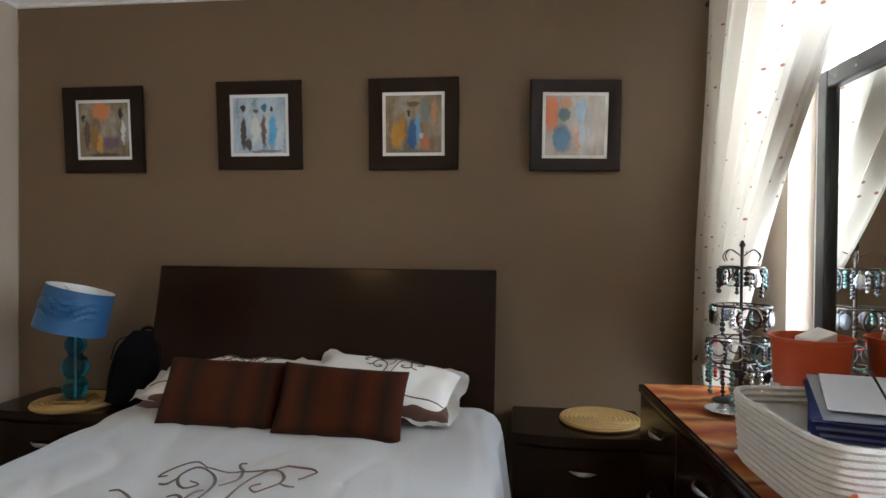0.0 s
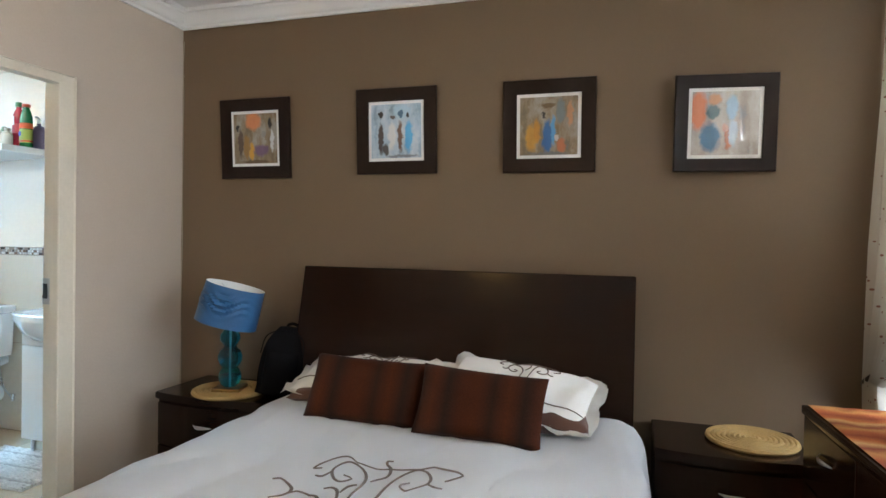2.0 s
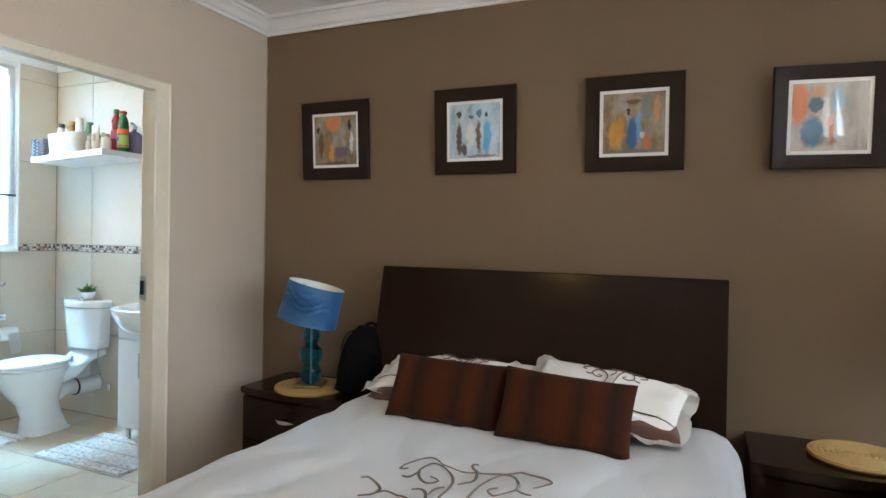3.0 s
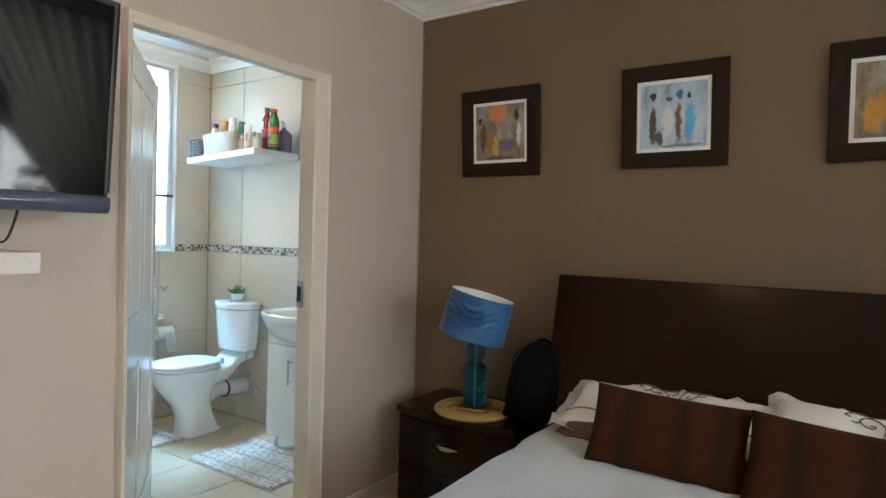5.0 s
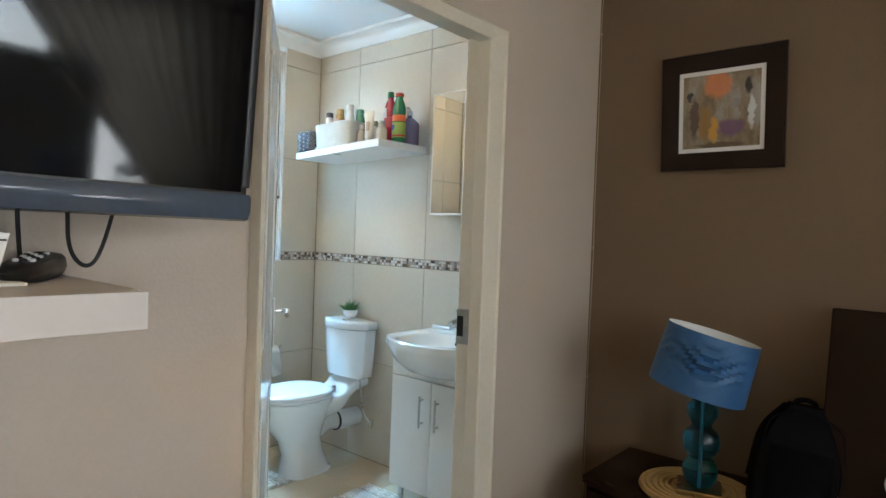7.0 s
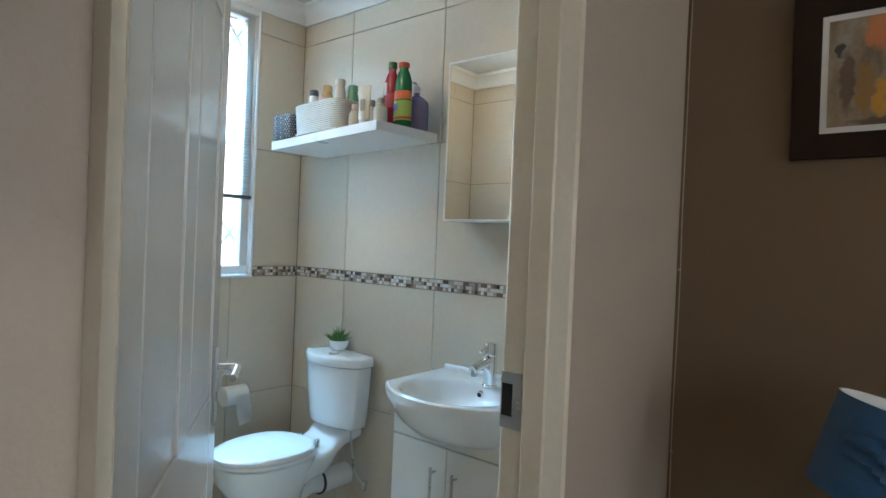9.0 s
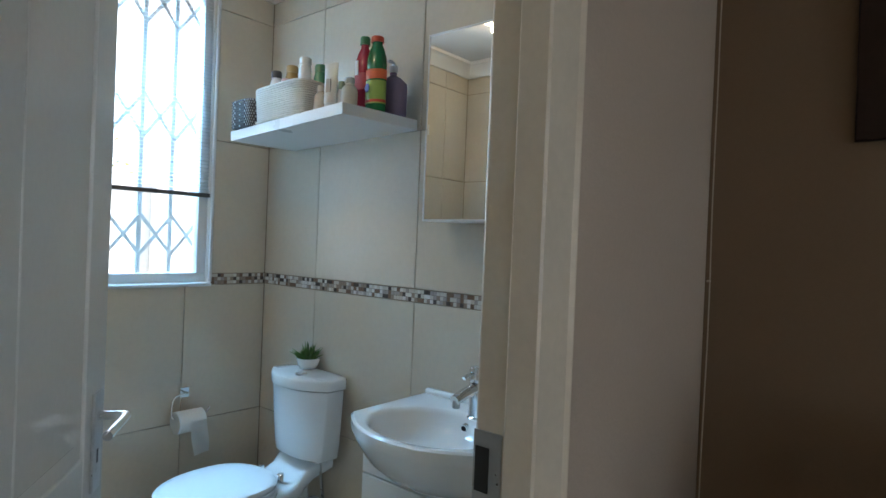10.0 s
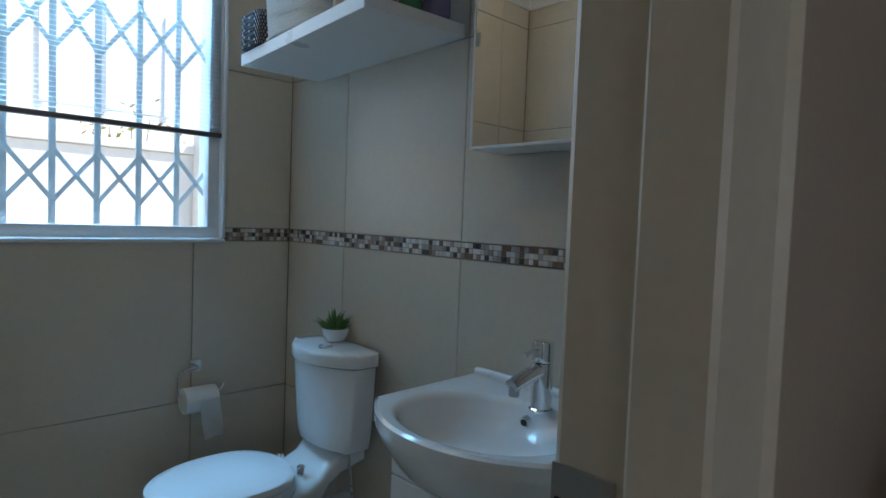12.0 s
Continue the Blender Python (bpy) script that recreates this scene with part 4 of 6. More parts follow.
pillow(pose(-0.40, 2.585, 0.684, 6, 0, -2), 0.57, 0.37, 0.10, PILLOW_BROWN, "brown cotton pillow under the white one", 1.3, 0, False)
pillow(pose(-1.08, 2.60, 0.690, 6, 0, 2), 0.60, 0.36, 0.10, PILLOW_BROWN, "brown cotton pillow under the white one", 2.3, 0, False)
pillow(pose(-0.420, 2.60, 0.744, 16, 6, -5), 0.60, 0.35, 0.11, PILLOW_WHITE, "white pillow with brown scroll embroidery leaning on the headboard", 4.1)
pillow(pose(-1.045, 2.620, 0.742, 13, -1, 2), 0.68, 0.32, 0.11, PILLOW_WHITE, "white pillow with brown scroll embroidery leaning on the headboard", 6.7)


def cushion(m, label, seed):
    return solid("cushion", soft_slab(0.475, 0.265, 0.12, 36, 24, 5.0, wrinkle=0.011, seed=seed), CUSHION, m, label, "cushion", "striped cushions")


cushion(pose(-0.975, 2.350, 0.752, 62, 2, 3), "brown striped chenille cushion propped against the white pillow", 1.0)
cushion(pose(-0.505, 2.310, 0.748, 62, 3, 1), "brown striped chenille cushion propped in front of its neighbour", 2.0)


# ---- bedroom: nightstands and what stands on them ----
def leaf_handle():
    pts = curve_points([(-0.055, 0.0, 0.004), (-0.02, -0.020, 0.0), (0.02, -0.020, 0.0), (0.055, 0.0, -0.004)], 8)
    bm = bmesh.new()
    rows = []
    n = len(pts)
    for i, p in enumerate(pts):
        r = 0.008 * math.sin(math.pi * (i + 0.3) / (n - 0.4)) + 0.0012
        rows.append([p + Vector((0, 0.25 * r * math.cos(a), r * math.sin(a))) for a in [k * math.pi / 4 for k in range(8)]])
    return grid_faces(bm, rows, True, True)


def nightstand(m, label, w=0.57):
    ns = thing("nightstand", m, label, "nightstand", "nightstands beside the bed")
    d, h = 0.44, 0.558
    def bowed(x, extra=0.0):
        return -d + 0.035 * (2 * x / w) ** 2 - extra
    def slab(z0, z1, extra, inset):
        n = 18
        ring = [(-w / 2 + inset + (w - 2 * inset) * i / n, bowed(-w / 2 + w * i / n, extra)) for i in range(n + 1)]
        ring += [(w / 2 - inset, 0), (-w / 2 + inset, 0)]
        rows = [[(x, y, z) for x, y in ring] for z in (z0, z1)]
        bm = grid_faces(bmesh.new(), rows, True, True)
        edges = [e for e in bm.edges if abs(e.verts[0].co.z - e.verts[1].co.z) < 1e-5]
        bmesh.ops.bevel(bm, geom=edges, offset=0.004, segments=2, affect="EDGES")
        return bm
    part("top", slab(h - 0.035, h, 0.0, 0.0), DARK_WOOD, ns)
    part("body", slab(0.05, h - 0.036, -0.022, 0.004), DARK_WOOD, ns)
    part("plinth", slab(0.0, 0.049, -0.05, 0.03), DARK_WOOD, ns)
    for z0, z1 in ((0.065, 0.285), (0.292, 0.505)):
        n = 18
        rows = []
        for k, (zz, ins) in enumerate(((z0, 0.0), (z1, 0.0))):
            ring = [(-w / 2 + 0.014 + (w - 0.028) * i / n, bowed(-w / 2 + w * i / n, -0.004)) for i in range(n + 1)]
            ring += [(x, y + 0.018) for x, y in reversed(ring)]
            rows.append([(x, y, zz) for x, y in ring])
        front = part("drawer_front", grid_faces(bmesh.new(), rows, True, True), DARK_WOOD, ns)
        handle = part("handle", leaf_handle(), SATIN_STEEL, front, "satin silver leaf-shaped handle")
        handle.location = (0, bowed(0, 0.0), (z0 + z1) / 2 + 0.02)
    return ns


nightstand(pose(-1.985, 3.085, -0.008), "dark wooden bow-fronted nightstand in the corner", 0.63)
nightstand(pose(0.398, 3.085, -0.008), "dark wooden bow-fronted nightstand beside the dresser")
TOP = 0.551


def place_mat(where, r, label):
    bm = bmesh.new()
    for k in range(9):
        rr = r * (k + 0.5) / 9
        ring = [(rr * math.cos(a), rr * math.sin(a), 0.003) for a in [2 * math.pi * i / 48 for i in range(49)]]
        tube(bm, ring, r / 9 * 0.56, 6)
    return solid("place_mat", bm, STRAW, pose(*where), label, "mat", "round straw mats")


place_mat((-1.945, 2.805, TOP + 0.0068), 0.185, "round woven straw mat under the lamp")
place_mat((0.495, 2.890, TOP + 0.0068), 0.175, "round woven straw mat on the bare nightstand")


def table_lamp():
    lamp = thing("table_lamp", pose(-1.930, 2.785, TOP + 0.0195, 0, 0, 18), "table lamp with teal bubble-glass stem and tilted blue drum shade", "lamp")
    part("base", boxed((-0.070, -0.070, 0), (0.070, 0.070, 0.016), 0.003), BRASS, lamp, "square brass base plate")
    prof = [(0.030, 0.016), (0.046, 0.030), (0.056, 0.055), (0.055, 0.080), (0.044, 0.103), (0.036, 0.112), (0.044, 0.122), (0.058, 0.148), (0.060, 0.172), (0.050, 0.198), (0.034, 0.212), (0.030, 0.220), (0.036, 0.232), (0.050, 0.256), (0.048, 0.280), (0.034, 0.300), (0.030, 0.310), (0.036, 0.322), (0.040, 0.338)]
    part("stem", turned(prof, 36), TEAL_GLASS, lamp, "teal glass bubble stem")
    part("rod", turned([(0.004, 0.016), (0.004, 0.42)], 10), SATIN_STEEL, lamp)
    shade_m = pose(0, 0, 0.43, -2, 14, 0)
    rows_out, rows_in = [], []
    n = 64
    bm = bmesh.new()
    for j in range(21):
        z = -0.100 + 0.200 * j / 20
        row = []
        for i in range(n):
            a = 2 * math.pi * i / n
            knot = math.exp(-((z - 0.012) / 0.042) ** 2) * math.exp(-((math.sin((a - math.radians(262)) / 2)) / 0.42) ** 2)
            r = 0.154 - 0.008 * (z + 0.1) / 0.2 + 0.016 * knot * math.cos((z * 190) + 5 * math.cos(a * 4)) + 0.008 * knot
            row.append((r * math.cos(a), r * math.sin(a), z))
        rows_out.append(row)
    inner = [[(0.142 * math.cos(2 * math.pi * i / n), 0.142 * math.sin(2 * math.pi * i / n), z) for i in range(n)] for z in (0.0995, -0.0995)]
    sh = part("shade", grid_faces(bm, rows_out, True), SHADE_BLUE, lamp, "blue satin drum shade with a twisted knot")
    sh.matrix_local = shade_m
    lin = part("lining", grid_faces(bmesh.new(), [[(0.1458 * math.cos(2 * math.pi * i / n), 0.1458 * math.sin(2 * math.pi * i / n), 0.1005) for i in range(n)], *inner], True), SHADE_LINING, sh, "white lining")
    ring = bmesh.new()
    for a in (0.3, 2.4, 4.5):
        tube(ring, [(0.008 * math.cos(a), 0.008 * math.sin(a), 0.05), (0.143 * math.cos(a), 0.143 * math.sin(a), 0.085)], 0.002, 6)
    part("spider", ring, SATIN_STEEL, sh)
    part("socket", turned([(0.016, -0.10), (0.018, -0.05), (0.014, -0.02)], 16), BLACK_PLASTIC, sh)


table_lamp()


def backpack():
    bag = thing("backpack", pose(-1.672, 2.865, TOP + 0.002, -7, 5, 12), "black nylon backpack leaning beside the headboard on the nightstand", "backpack")
    bm = bmesh.new()
    rows = []
    for j in range(15):
        t = j / 14
        z = 0.338 * t
        w = 0.130 * (1 - 0.62 * max(0, (t - 0.45) / 0.55) ** 1.8)
        d = 0.095 * (1 - 0.45 * max(0, (t - 0.4) / 0.6) ** 1.6)
        row = []
        for i in range(28):
            a = 2 * math.pi * i / 28
            c, s = math.cos(a), math.sin(a)
            k = 0.018 * noise.noise(Vector((c * 2, s * 2, z * 9)))
            row.append((math.copysign(abs(c) ** 0.55, c) * (w + k), math.copysign(abs(s) ** 0.6, s) * (d + k), z))
        rows.append(row)
    part("body", grid_faces(bm, rows, True, True), NYLON, bag)
    pocket = bmesh.new()
    rows = []
    for j in range(11):
        t = j / 10
        e = math.sin(math.pi * min(1, 0.08 + t * 0.9)) ** 0.4
        rows.append([(0.095 * u * (1 - 0.12 * t), -0.085 - 0.042 * e * (1 - abs(u) ** 5), 0.01 + 0.20 * t) for u in [-1 + i / 8 for i in range(17)]])
    part("front_pocket", grid_faces(pocket, rows), NYLON, bag)
    part("grab_handle", tubed(curve_points([(-0.028, 0.02, 0.328), (-0.025, 0.02, 0.346), (0, 0.02, 0.354), (0.025, 0.02, 0.346), (0.028, 0.02, 0.328)], 6), 0.008, 8), NYLON, bag)
    part("zip", tubed(curve_points([(-0.11, -0.095, 0.20), (-0.09, -0.085, 0.29), (0, -0.066, 0.322), (0.09, -0.085, 0.29), (0.11, -0.095, 0.20)], 6), 0.003, 6), NYLON, bag)
    for sgn in (-1, 1):
        part("shoulder_strap", tubed(curve_points([(sgn * 0.05, 0.085, 0.32), (sgn * 0.11, 0.115, 0.22), (sgn * 0.13, 0.10, 0.06)], 6), 0.012, 8), NYLON, bag)


backpack()

# ---- bedroom: dresser under the window ----
DRESSER = pose(0.612, 2.600, -0.008, 0, 0, 2)
DT = 0.788


def dresser():
    """Origin at the far front corner; length runs along -y, depth along +x."""
    d = thing("dresser", DRESSER, "dark wooden dresser with drawers under the window", "dresser")
    L, D, H = 1.45, 0.47, 0.796
    part("top", boxed((-0.012, -L, H - 0.03), (D, 0.0, H), 0.004), DARK_WOOD, d)
    part("body", boxed((0.008, -L + 0.01, 0.07), (D - 0.005, -0.01, H - 0.031), 0.003), DARK_WOOD, d)
    part("plinth", boxed((0.04, -L + 0.03, 0.0), (D - 0.03, -0.03, 0.069)), DARK_WOOD, d)
    for c in range(3):
        for r in range(3):
            y1 = -0.02 - c * 0.47
            z0 = 0.085 + r * 0.228
            f = part("drawer_front", boxed((-0.008, y1 - 0.462, z0), (0.0075, y1, z0 + 0.222), 0.003), DARK_WOOD, d)
            h = part("handle", leaf_handle(), SATIN_STEEL, f, "satin silver leaf-shaped handle")
            h.matrix_local = pose(-0.008, y1 - 0.231, z0 + 0.14, 0, 0, -90)


dresser()


def table_runner():
    bm = bmesh.new()
    rows = []
    for j in range(49):
        y = -0.012 - 1.42 * j / 48
        rows.append([(0.004 + 0.45 * i / 20, y, 0.797 + 0.0025 + 0.0018 * noise.noise(Vector((i * 0.5, y * 9, 2)))) for i in range(21)])
    grid_faces(bm, rows)
    return solid("table_runner", bm, RUNNER, DRESSER, "orange and brown striped cloth runner on the dresser", "cloth")


table_runner()


def dresser_mirror():
    m = thing("dresser_mirror", pose(1.075, 2.190, DT + 0.006, 0, 0, 0.5), "black framed mirror standing on the dresser against the window", "mirror")
    L, H, F = 1.05, 1.07, 0.055
    part("glass", boxed((-0.008, -L + F - 0.005, F - 0.005), (-0.004, -F + 0.005, H - F + 0.005)), MIRROR, m, "silvered glass", False)
    part("backing", boxed((-0.0035, -L + 0.005, 0.005), (0.012, -0.005, H - 0.005)), BLACK_LACQUER, m)
    for name, a, b in (("stile", (-0.028, -F, 0), (-0.0036, 0, H)), ("stile", (-0.028, -L, 0), (-0.0036, -L + F, H)), ("rail", (-0.027, -L + F, 0), (-0.0036, -F, F)), ("rail", (-0.027, -L + F, H - F), (-0.0036, -F, H))):
        part(name, boxed(a, b, 0.004), BLACK_LACQUER, m)


dresser_mirror()


def jewellery_stand():
    st = thing("jewellery_stand", pose(0.885, 2.340, DT + 0.004), "three-tier bronze wire jewellery tree hung with beads and bracelets", "jewellery stand")
    rng = random.Random(11)
    part("base", turned([(0.085, 0.0), (0.088, 0.006), (0.070, 0.016), (0.020, 0.026), (0.008, 0.045)], 28), BRONZE, st)
    part("pole", turned([(0.006, 0.03), (0.006, 0.53), (0.011, 0.540), (0.004, 0.556)], 10), BRONZE, st)
    for z, r in ((0.13, 0.098), (0.22, 0.102), (0.335, 0.092), (0.465, 0.068)):
        ring = part("ring", tubed([(r * math.cos(a), r * math.sin(a), z) for a in [2 * math.pi * i / 40 for i in range(41)]], 0.0035, 6), BRONZE, st)
        spokes = bmesh.new()
        for k in range(3):
            a = k * 2.094 + z * 4
            tube(spokes, [(0, 0, z), (r * math.cos(a), r * math.sin(a), z)], 0.0025, 5)
        part("spokes", spokes, BRONZE, ring)
        for k in range(22):
            a = 2 * math.pi * k / 22 + z
            c, s = math.cos(a), math.sin(a)
            kind = RED_BEAD if k == 7 and z < 0.3 else rng.choice((SILVER_BEAD, SILVER_BEAD, SILVER_BEAD, DARK_BEAD, DARK_BEAD, DARK_BEAD, GREEN_BEAD, BRONZE, BRONZE, DARK_BEAD, DARK_BEAD))
            bm = bmesh.new()
            drop, style = rng.uniform(0.045, 0.095), rng.random()
            if style < 0.55:
                profile, zz = [(0.0008, -0.001)], -0.004
                while zz > -drop:
                    b = rng.uniform(0.0045, 0.009)
                    profile += [(b * math.sin(math.pi * q / 6) + 0.0008, zz - b + b * math.cos(math.pi * q / 6)) for q in range(7)]
                    zz -= 2 * b
                lathe(bm, profile[::-1], 9, centre=(c * (r + 0.004), s * (r + 0.004), z))
            elif style < 0.8:
                R = drop * 0.42
                tube(bm, [Vector((c * (r + 0.003), s * (r + 0.003), z - R)) + R * (Vector((-s, c, 0)) * math.cos(t) + Vector((0, 0, 1)) * math.sin(t)) for t in [2 * math.pi * i / 24 for i in range(25)]], rng.uniform(0.002, 0.004), 6)
            else:
                bmesh.ops.create_uvsphere(bm, u_segments=12, v_segments=8, radius=0.021, matrix=Matrix.Translation((c * (r + 0.004), s * (r + 0.004), z - 0.04)) @ Matrix.Rotation(a, 4, "Z") @ Matrix.Diagonal((0.25, 0.9, 1.25, 1)))
                tube(bm, [(c * r, s * r, z), (c * (r + 0.004), s * (r + 0.004), z - 0.02)], 0.001, 4)
            part("trinket", bm, kind, st)
    for k in range(4):
        a = k * 1.571 + 0.4
        part("hook", tubed(curve_points([(0, 0, 0.50), (0.05 * math.cos(a), 0.05 * math.sin(a), 0.525), (0.078 * math.cos(a), 0.078 * math.sin(a), 0.505), (0.070 * math.cos(a), 0.070 * math.sin(a), 0.485)], 6), 0.0022, 5), BRONZE, st)


jewellery_stand()


def rope_box(name, m, w, d, h, cord, material, label, category, flare=1.06):
    """A basket coiled from thick cord: walls of stacked rings, open on top, with a floor."""
    b = thing(name, m, label, category)
    z, n = cord, 44
    def ring(scale, zz, jitter):
        pts = []
        for i in range(n + 1):
            a = 2 * math.pi * i / n
            c, s = math.cos(a), math.sin(a)
            x, y = math.copysign(abs(c) ** 0.35, c) * w / 2 * scale, math.copysign(abs(s) ** 0.35, s) * d / 2 * scale
            pts.append((x, y, zz + jitter * math.sin(3 * a + zz * 90)))
        return pts
    while z < h:
        part("coil", tubed(ring(1 + (flare - 1) * z / h, z, 0.0012), cord * 1.08, 6), material, b)
        z += cord * 1.9
    part("bottom", boxed((-w / 2 * 0.96, -d / 2 * 0.96, 0.001), (w / 2 * 0.96, d / 2 * 0.96, 0.008)), material, b)
    return b


rope_box("storage_basket", pose(0.862, 1.615, DT + 0.005, 0, 0, 3), 0.33, 0.46, 0.165, 0.0075, ROPE_WHITE, "white rope storage basket full of papers on the dresser", "basket")


def sheets(name, m, w, d, count, gap, colours, label, category, seed, spread=0.02):
    rng = random.Random(seed)
    st = thing(name, m, label, category)
    for i in range(count):
        bm = bmesh.new()
        rows = []
        dx, dy, a = rng.uniform(-spread, spread), rng.uniform(-spread, spread), rng.uniform(-0.06, 0.06)
        for j in range(7):
            v = -0.5 + j / 6
            rows.append([((u * w) * math.cos(a) - v * d * math.sin(a) + dx, (u * w) * math.sin(a) + v * d * math.cos(a) + dy, i * gap + 0.006 * (u * 2) ** 2 * (0.4 + 0.6 * v)) for u in [-0.5 + k / 6 for k in range(7)]])
        grid_faces(bm, rows)
        bmesh.ops.solidify(bm, geom=bm.faces[:], thickness=gap * 0.7)
        part("sheet", bm, colours[i % len(colours)], st)
    return st


sheets("paper_stack", pose(0.862, 1.605, DT + 0.016, 0, 0, 6), 0.27, 0.38, 16, 0.0085, [WHITE_PAPER, PALE_PAPER, WHITE_PAPER], "stack of loose papers filling the white basket", "papers", 4)
folder = sheets("document_stack", pose(0.925, 1.600, DT + 0.156, 3, -2, -22), 0.275, 0.365, 12, 0.0052, [BLUE_PAPER, PALE_PAPER, WHITE_PAPER, BLUE_PAPER, PALE_PAPER], "stack of blue and white documents lying on the basket", "documents", 9, 0.008)
part("cover_sheet", boxed((-0.115, -0.155, 0.0672), (0.115, 0.155, 0.0690), 0.001), PALE_PAPER, folder, "pale blue cover panel")
part("rubber_band", boxed((-0.004, -0.21, 0.0695), (0.001, 0.21, 0.0708)), RUBBER, folder)


def bucket(name, m, r0, r1, h, label):
    b = thing(name, m, label, "bowl")
    prof = [(r0 * 0.9, 0.0), (r0, 0.004), (r1 * 0.97, h - 0.012), (r1 * 1.03, h - 0.010), (r1 * 1.03, h), (r1 * 0.97, h), (r1 * 0.94, h - 0.02), (r0 * 0.95, 0.008), (r0 * 0.5, 0.007)]
    part("shell", turned(prof, 40), ORANGE, b)
    return b


bucket("orange_planter", pose(0.940, 1.970, DT + 0.004), 0.080, 0.104, 0.290, "orange plastic tub with odds and ends on the dresser")
solid("soap_packet", boxed((-0.05, -0.03, -0.018), (0.05, 0.03, 0.018), 0.006), WHITE_PAPER, pose(0.955, 1.975, DT + 0.283, 10, -12, 30), "white packet lying in the orange tub", "packet")
bucket("orange_bowl", pose(0.790, 1.310, DT + 0.004), 0.055, 0.075, 0.085, "small orange plastic bowl on the dresser")
solid("trinket_dish", turned([(0.03, 0.0), (0.045, 0.004), (0.062, 0.016), (0.060, 0.018), (0.03, 0.008)], 28), SILVER_BEAD, pose(0.790, 2.200, DT + 0.004), "small glass trinket dish on the runner", "dish")
solid("greeting_card", boxed((-0.06, -0.001, 0), (0.06, 0.001, 0.16)), WHITE_PAPER, pose(0.84, 1.905, DT + 0.006, -12, 0, -60), "white card standing behind the basket", "card")


# ---- bedroom: curtains ----
def tied_curtain(name, y_wall, y_centre, y_tie, x, label, seed, group):
    """A curtain hung from a rail and drawn aside to a tie; y_wall: its outer edge, y_centre: where the pair meets on the rail."""
    c = thing(name, pose(0, 0, 0), label, "curtain", group)
    top, tie_z, low = 2.42, 0.81, 0.30
    bm = bmesh.new()
    uvl = bm.loops.layers.uv.new("uv")
    nu, nv = 150, 70
    rows, uvs = [], []
    for j in range(nv + 1):
        z = top + (low - top) * j / nv
        row, uvr = [], []
        if z > tie_z:
            s = (z - tie_z) / (top - tie_z)
            reach = 0.05 + 0.95 * s ** 0.80 if s > 0 else 0.05
            sway = (s ** 0.5)
        else:
            s = 0
            k = (tie_z - z) / (tie_z - low)
            reach = 0.05 + 0.10 * k ** 0.7
            sway = 0.0
        for i in range(nu + 1):
            u = i / nu
            span = (y_centre - y_tie)
            near = y_tie + span * reach
            outer = y_wall + (y_tie - y_wall) * 0.35 * (1 - min(1, s * 3)) if z > tie_z else y_wall + (y_tie - y_wall) * 0.35
            y = outer + (near - outer) * u
            width_here = abs(near - outer)
            amp = 0.030 + 0.028 * (1 - min(1, width_here / 1.3))
            wave = math.sin(u * 2 * math.pi * 13 + 1.4 * math.sin(u * 9 + seed)) * amp + 0.012 * math.sin(u * 41 + z * 2 + seed)
            belly = 0.06 * math.sin(math.pi * min(1, s)) * u
            row.append((x + wave - belly, y, z))
            uvr.append((u * 2.2, z))
        rows.append(row), uvs.append(uvr)
    vs = [[bm.verts.new(p) for p in r] for r in rows]
    for j in range(nv):
        for i in range(nu):
            f = bm.faces.new((vs[j][i], vs[j][i + 1], vs[j + 1][i + 1], vs[j + 1][i]))
            for lp, (a, b) in zip(f.loops, ((j, i), (j, i + 1), (j + 1, i + 1), (j + 1, i))):
                lp[uvl].uv = uvs[a][b]
    part("cloth", bm, CURTAIN, c)
    mid = (y_wall + y_tie) / 2
    r = abs(y_wall - y_tie) / 2 + 0.03
    part("tie_back", tubed([(x + 0.055 * math.cos(a), mid + r * math.sin(a), tie_z - 0.05 * math.sin(a)) for a in [2 * math.pi * i / 30 for i in range(31)]], 0.011, 8), BRONZE, c, "dark brown cord tie-back")
    return c


tied_curtain("curtain", 3.075, 1.47, 2.965, 0.985, "cream curtain with brown leaf specks tied back beside the window", 1.0, "bedroom curtains")
tied_curtain("curtain", 0.32, 1.47, 0.46, 0.985, "cream curtain with brown leaf specks tied back beside the window", 2.0, "bedroom curtains")
tied_curtain("curtain", 0.12, -0.85, -0.02, 1.06, "cream curtain with brown leaf specks tied back beside the window", 3.0, "bedroom curtains")
tied_curtain("curtain", -1.95, -0.85, -1.80, 1.06, "cream curtain with brown leaf specks tied back beside the window", 4.0, "bedroom curtains")
for y0, y1, x in ((0.22, 3.10, 0.985), (-2.05, 0.20, 1.06)):
    rail = thing("curtain_rail", pose(x, 0, 2.435), "dark metal curtain rod above the window", "curtain rail")
    part("rod", tubed([(0, y0, 0), (0, y1, 0)], 0.012, 12), BRONZE, rail)
    for y in (y0 + 0.08, y1 - 0.08):
        part("bracket", boxed((0.0, y - 0.008, -0.008), (EAST - x - 0.001, y + 0.008, 0.008)), BRONZE, rail)


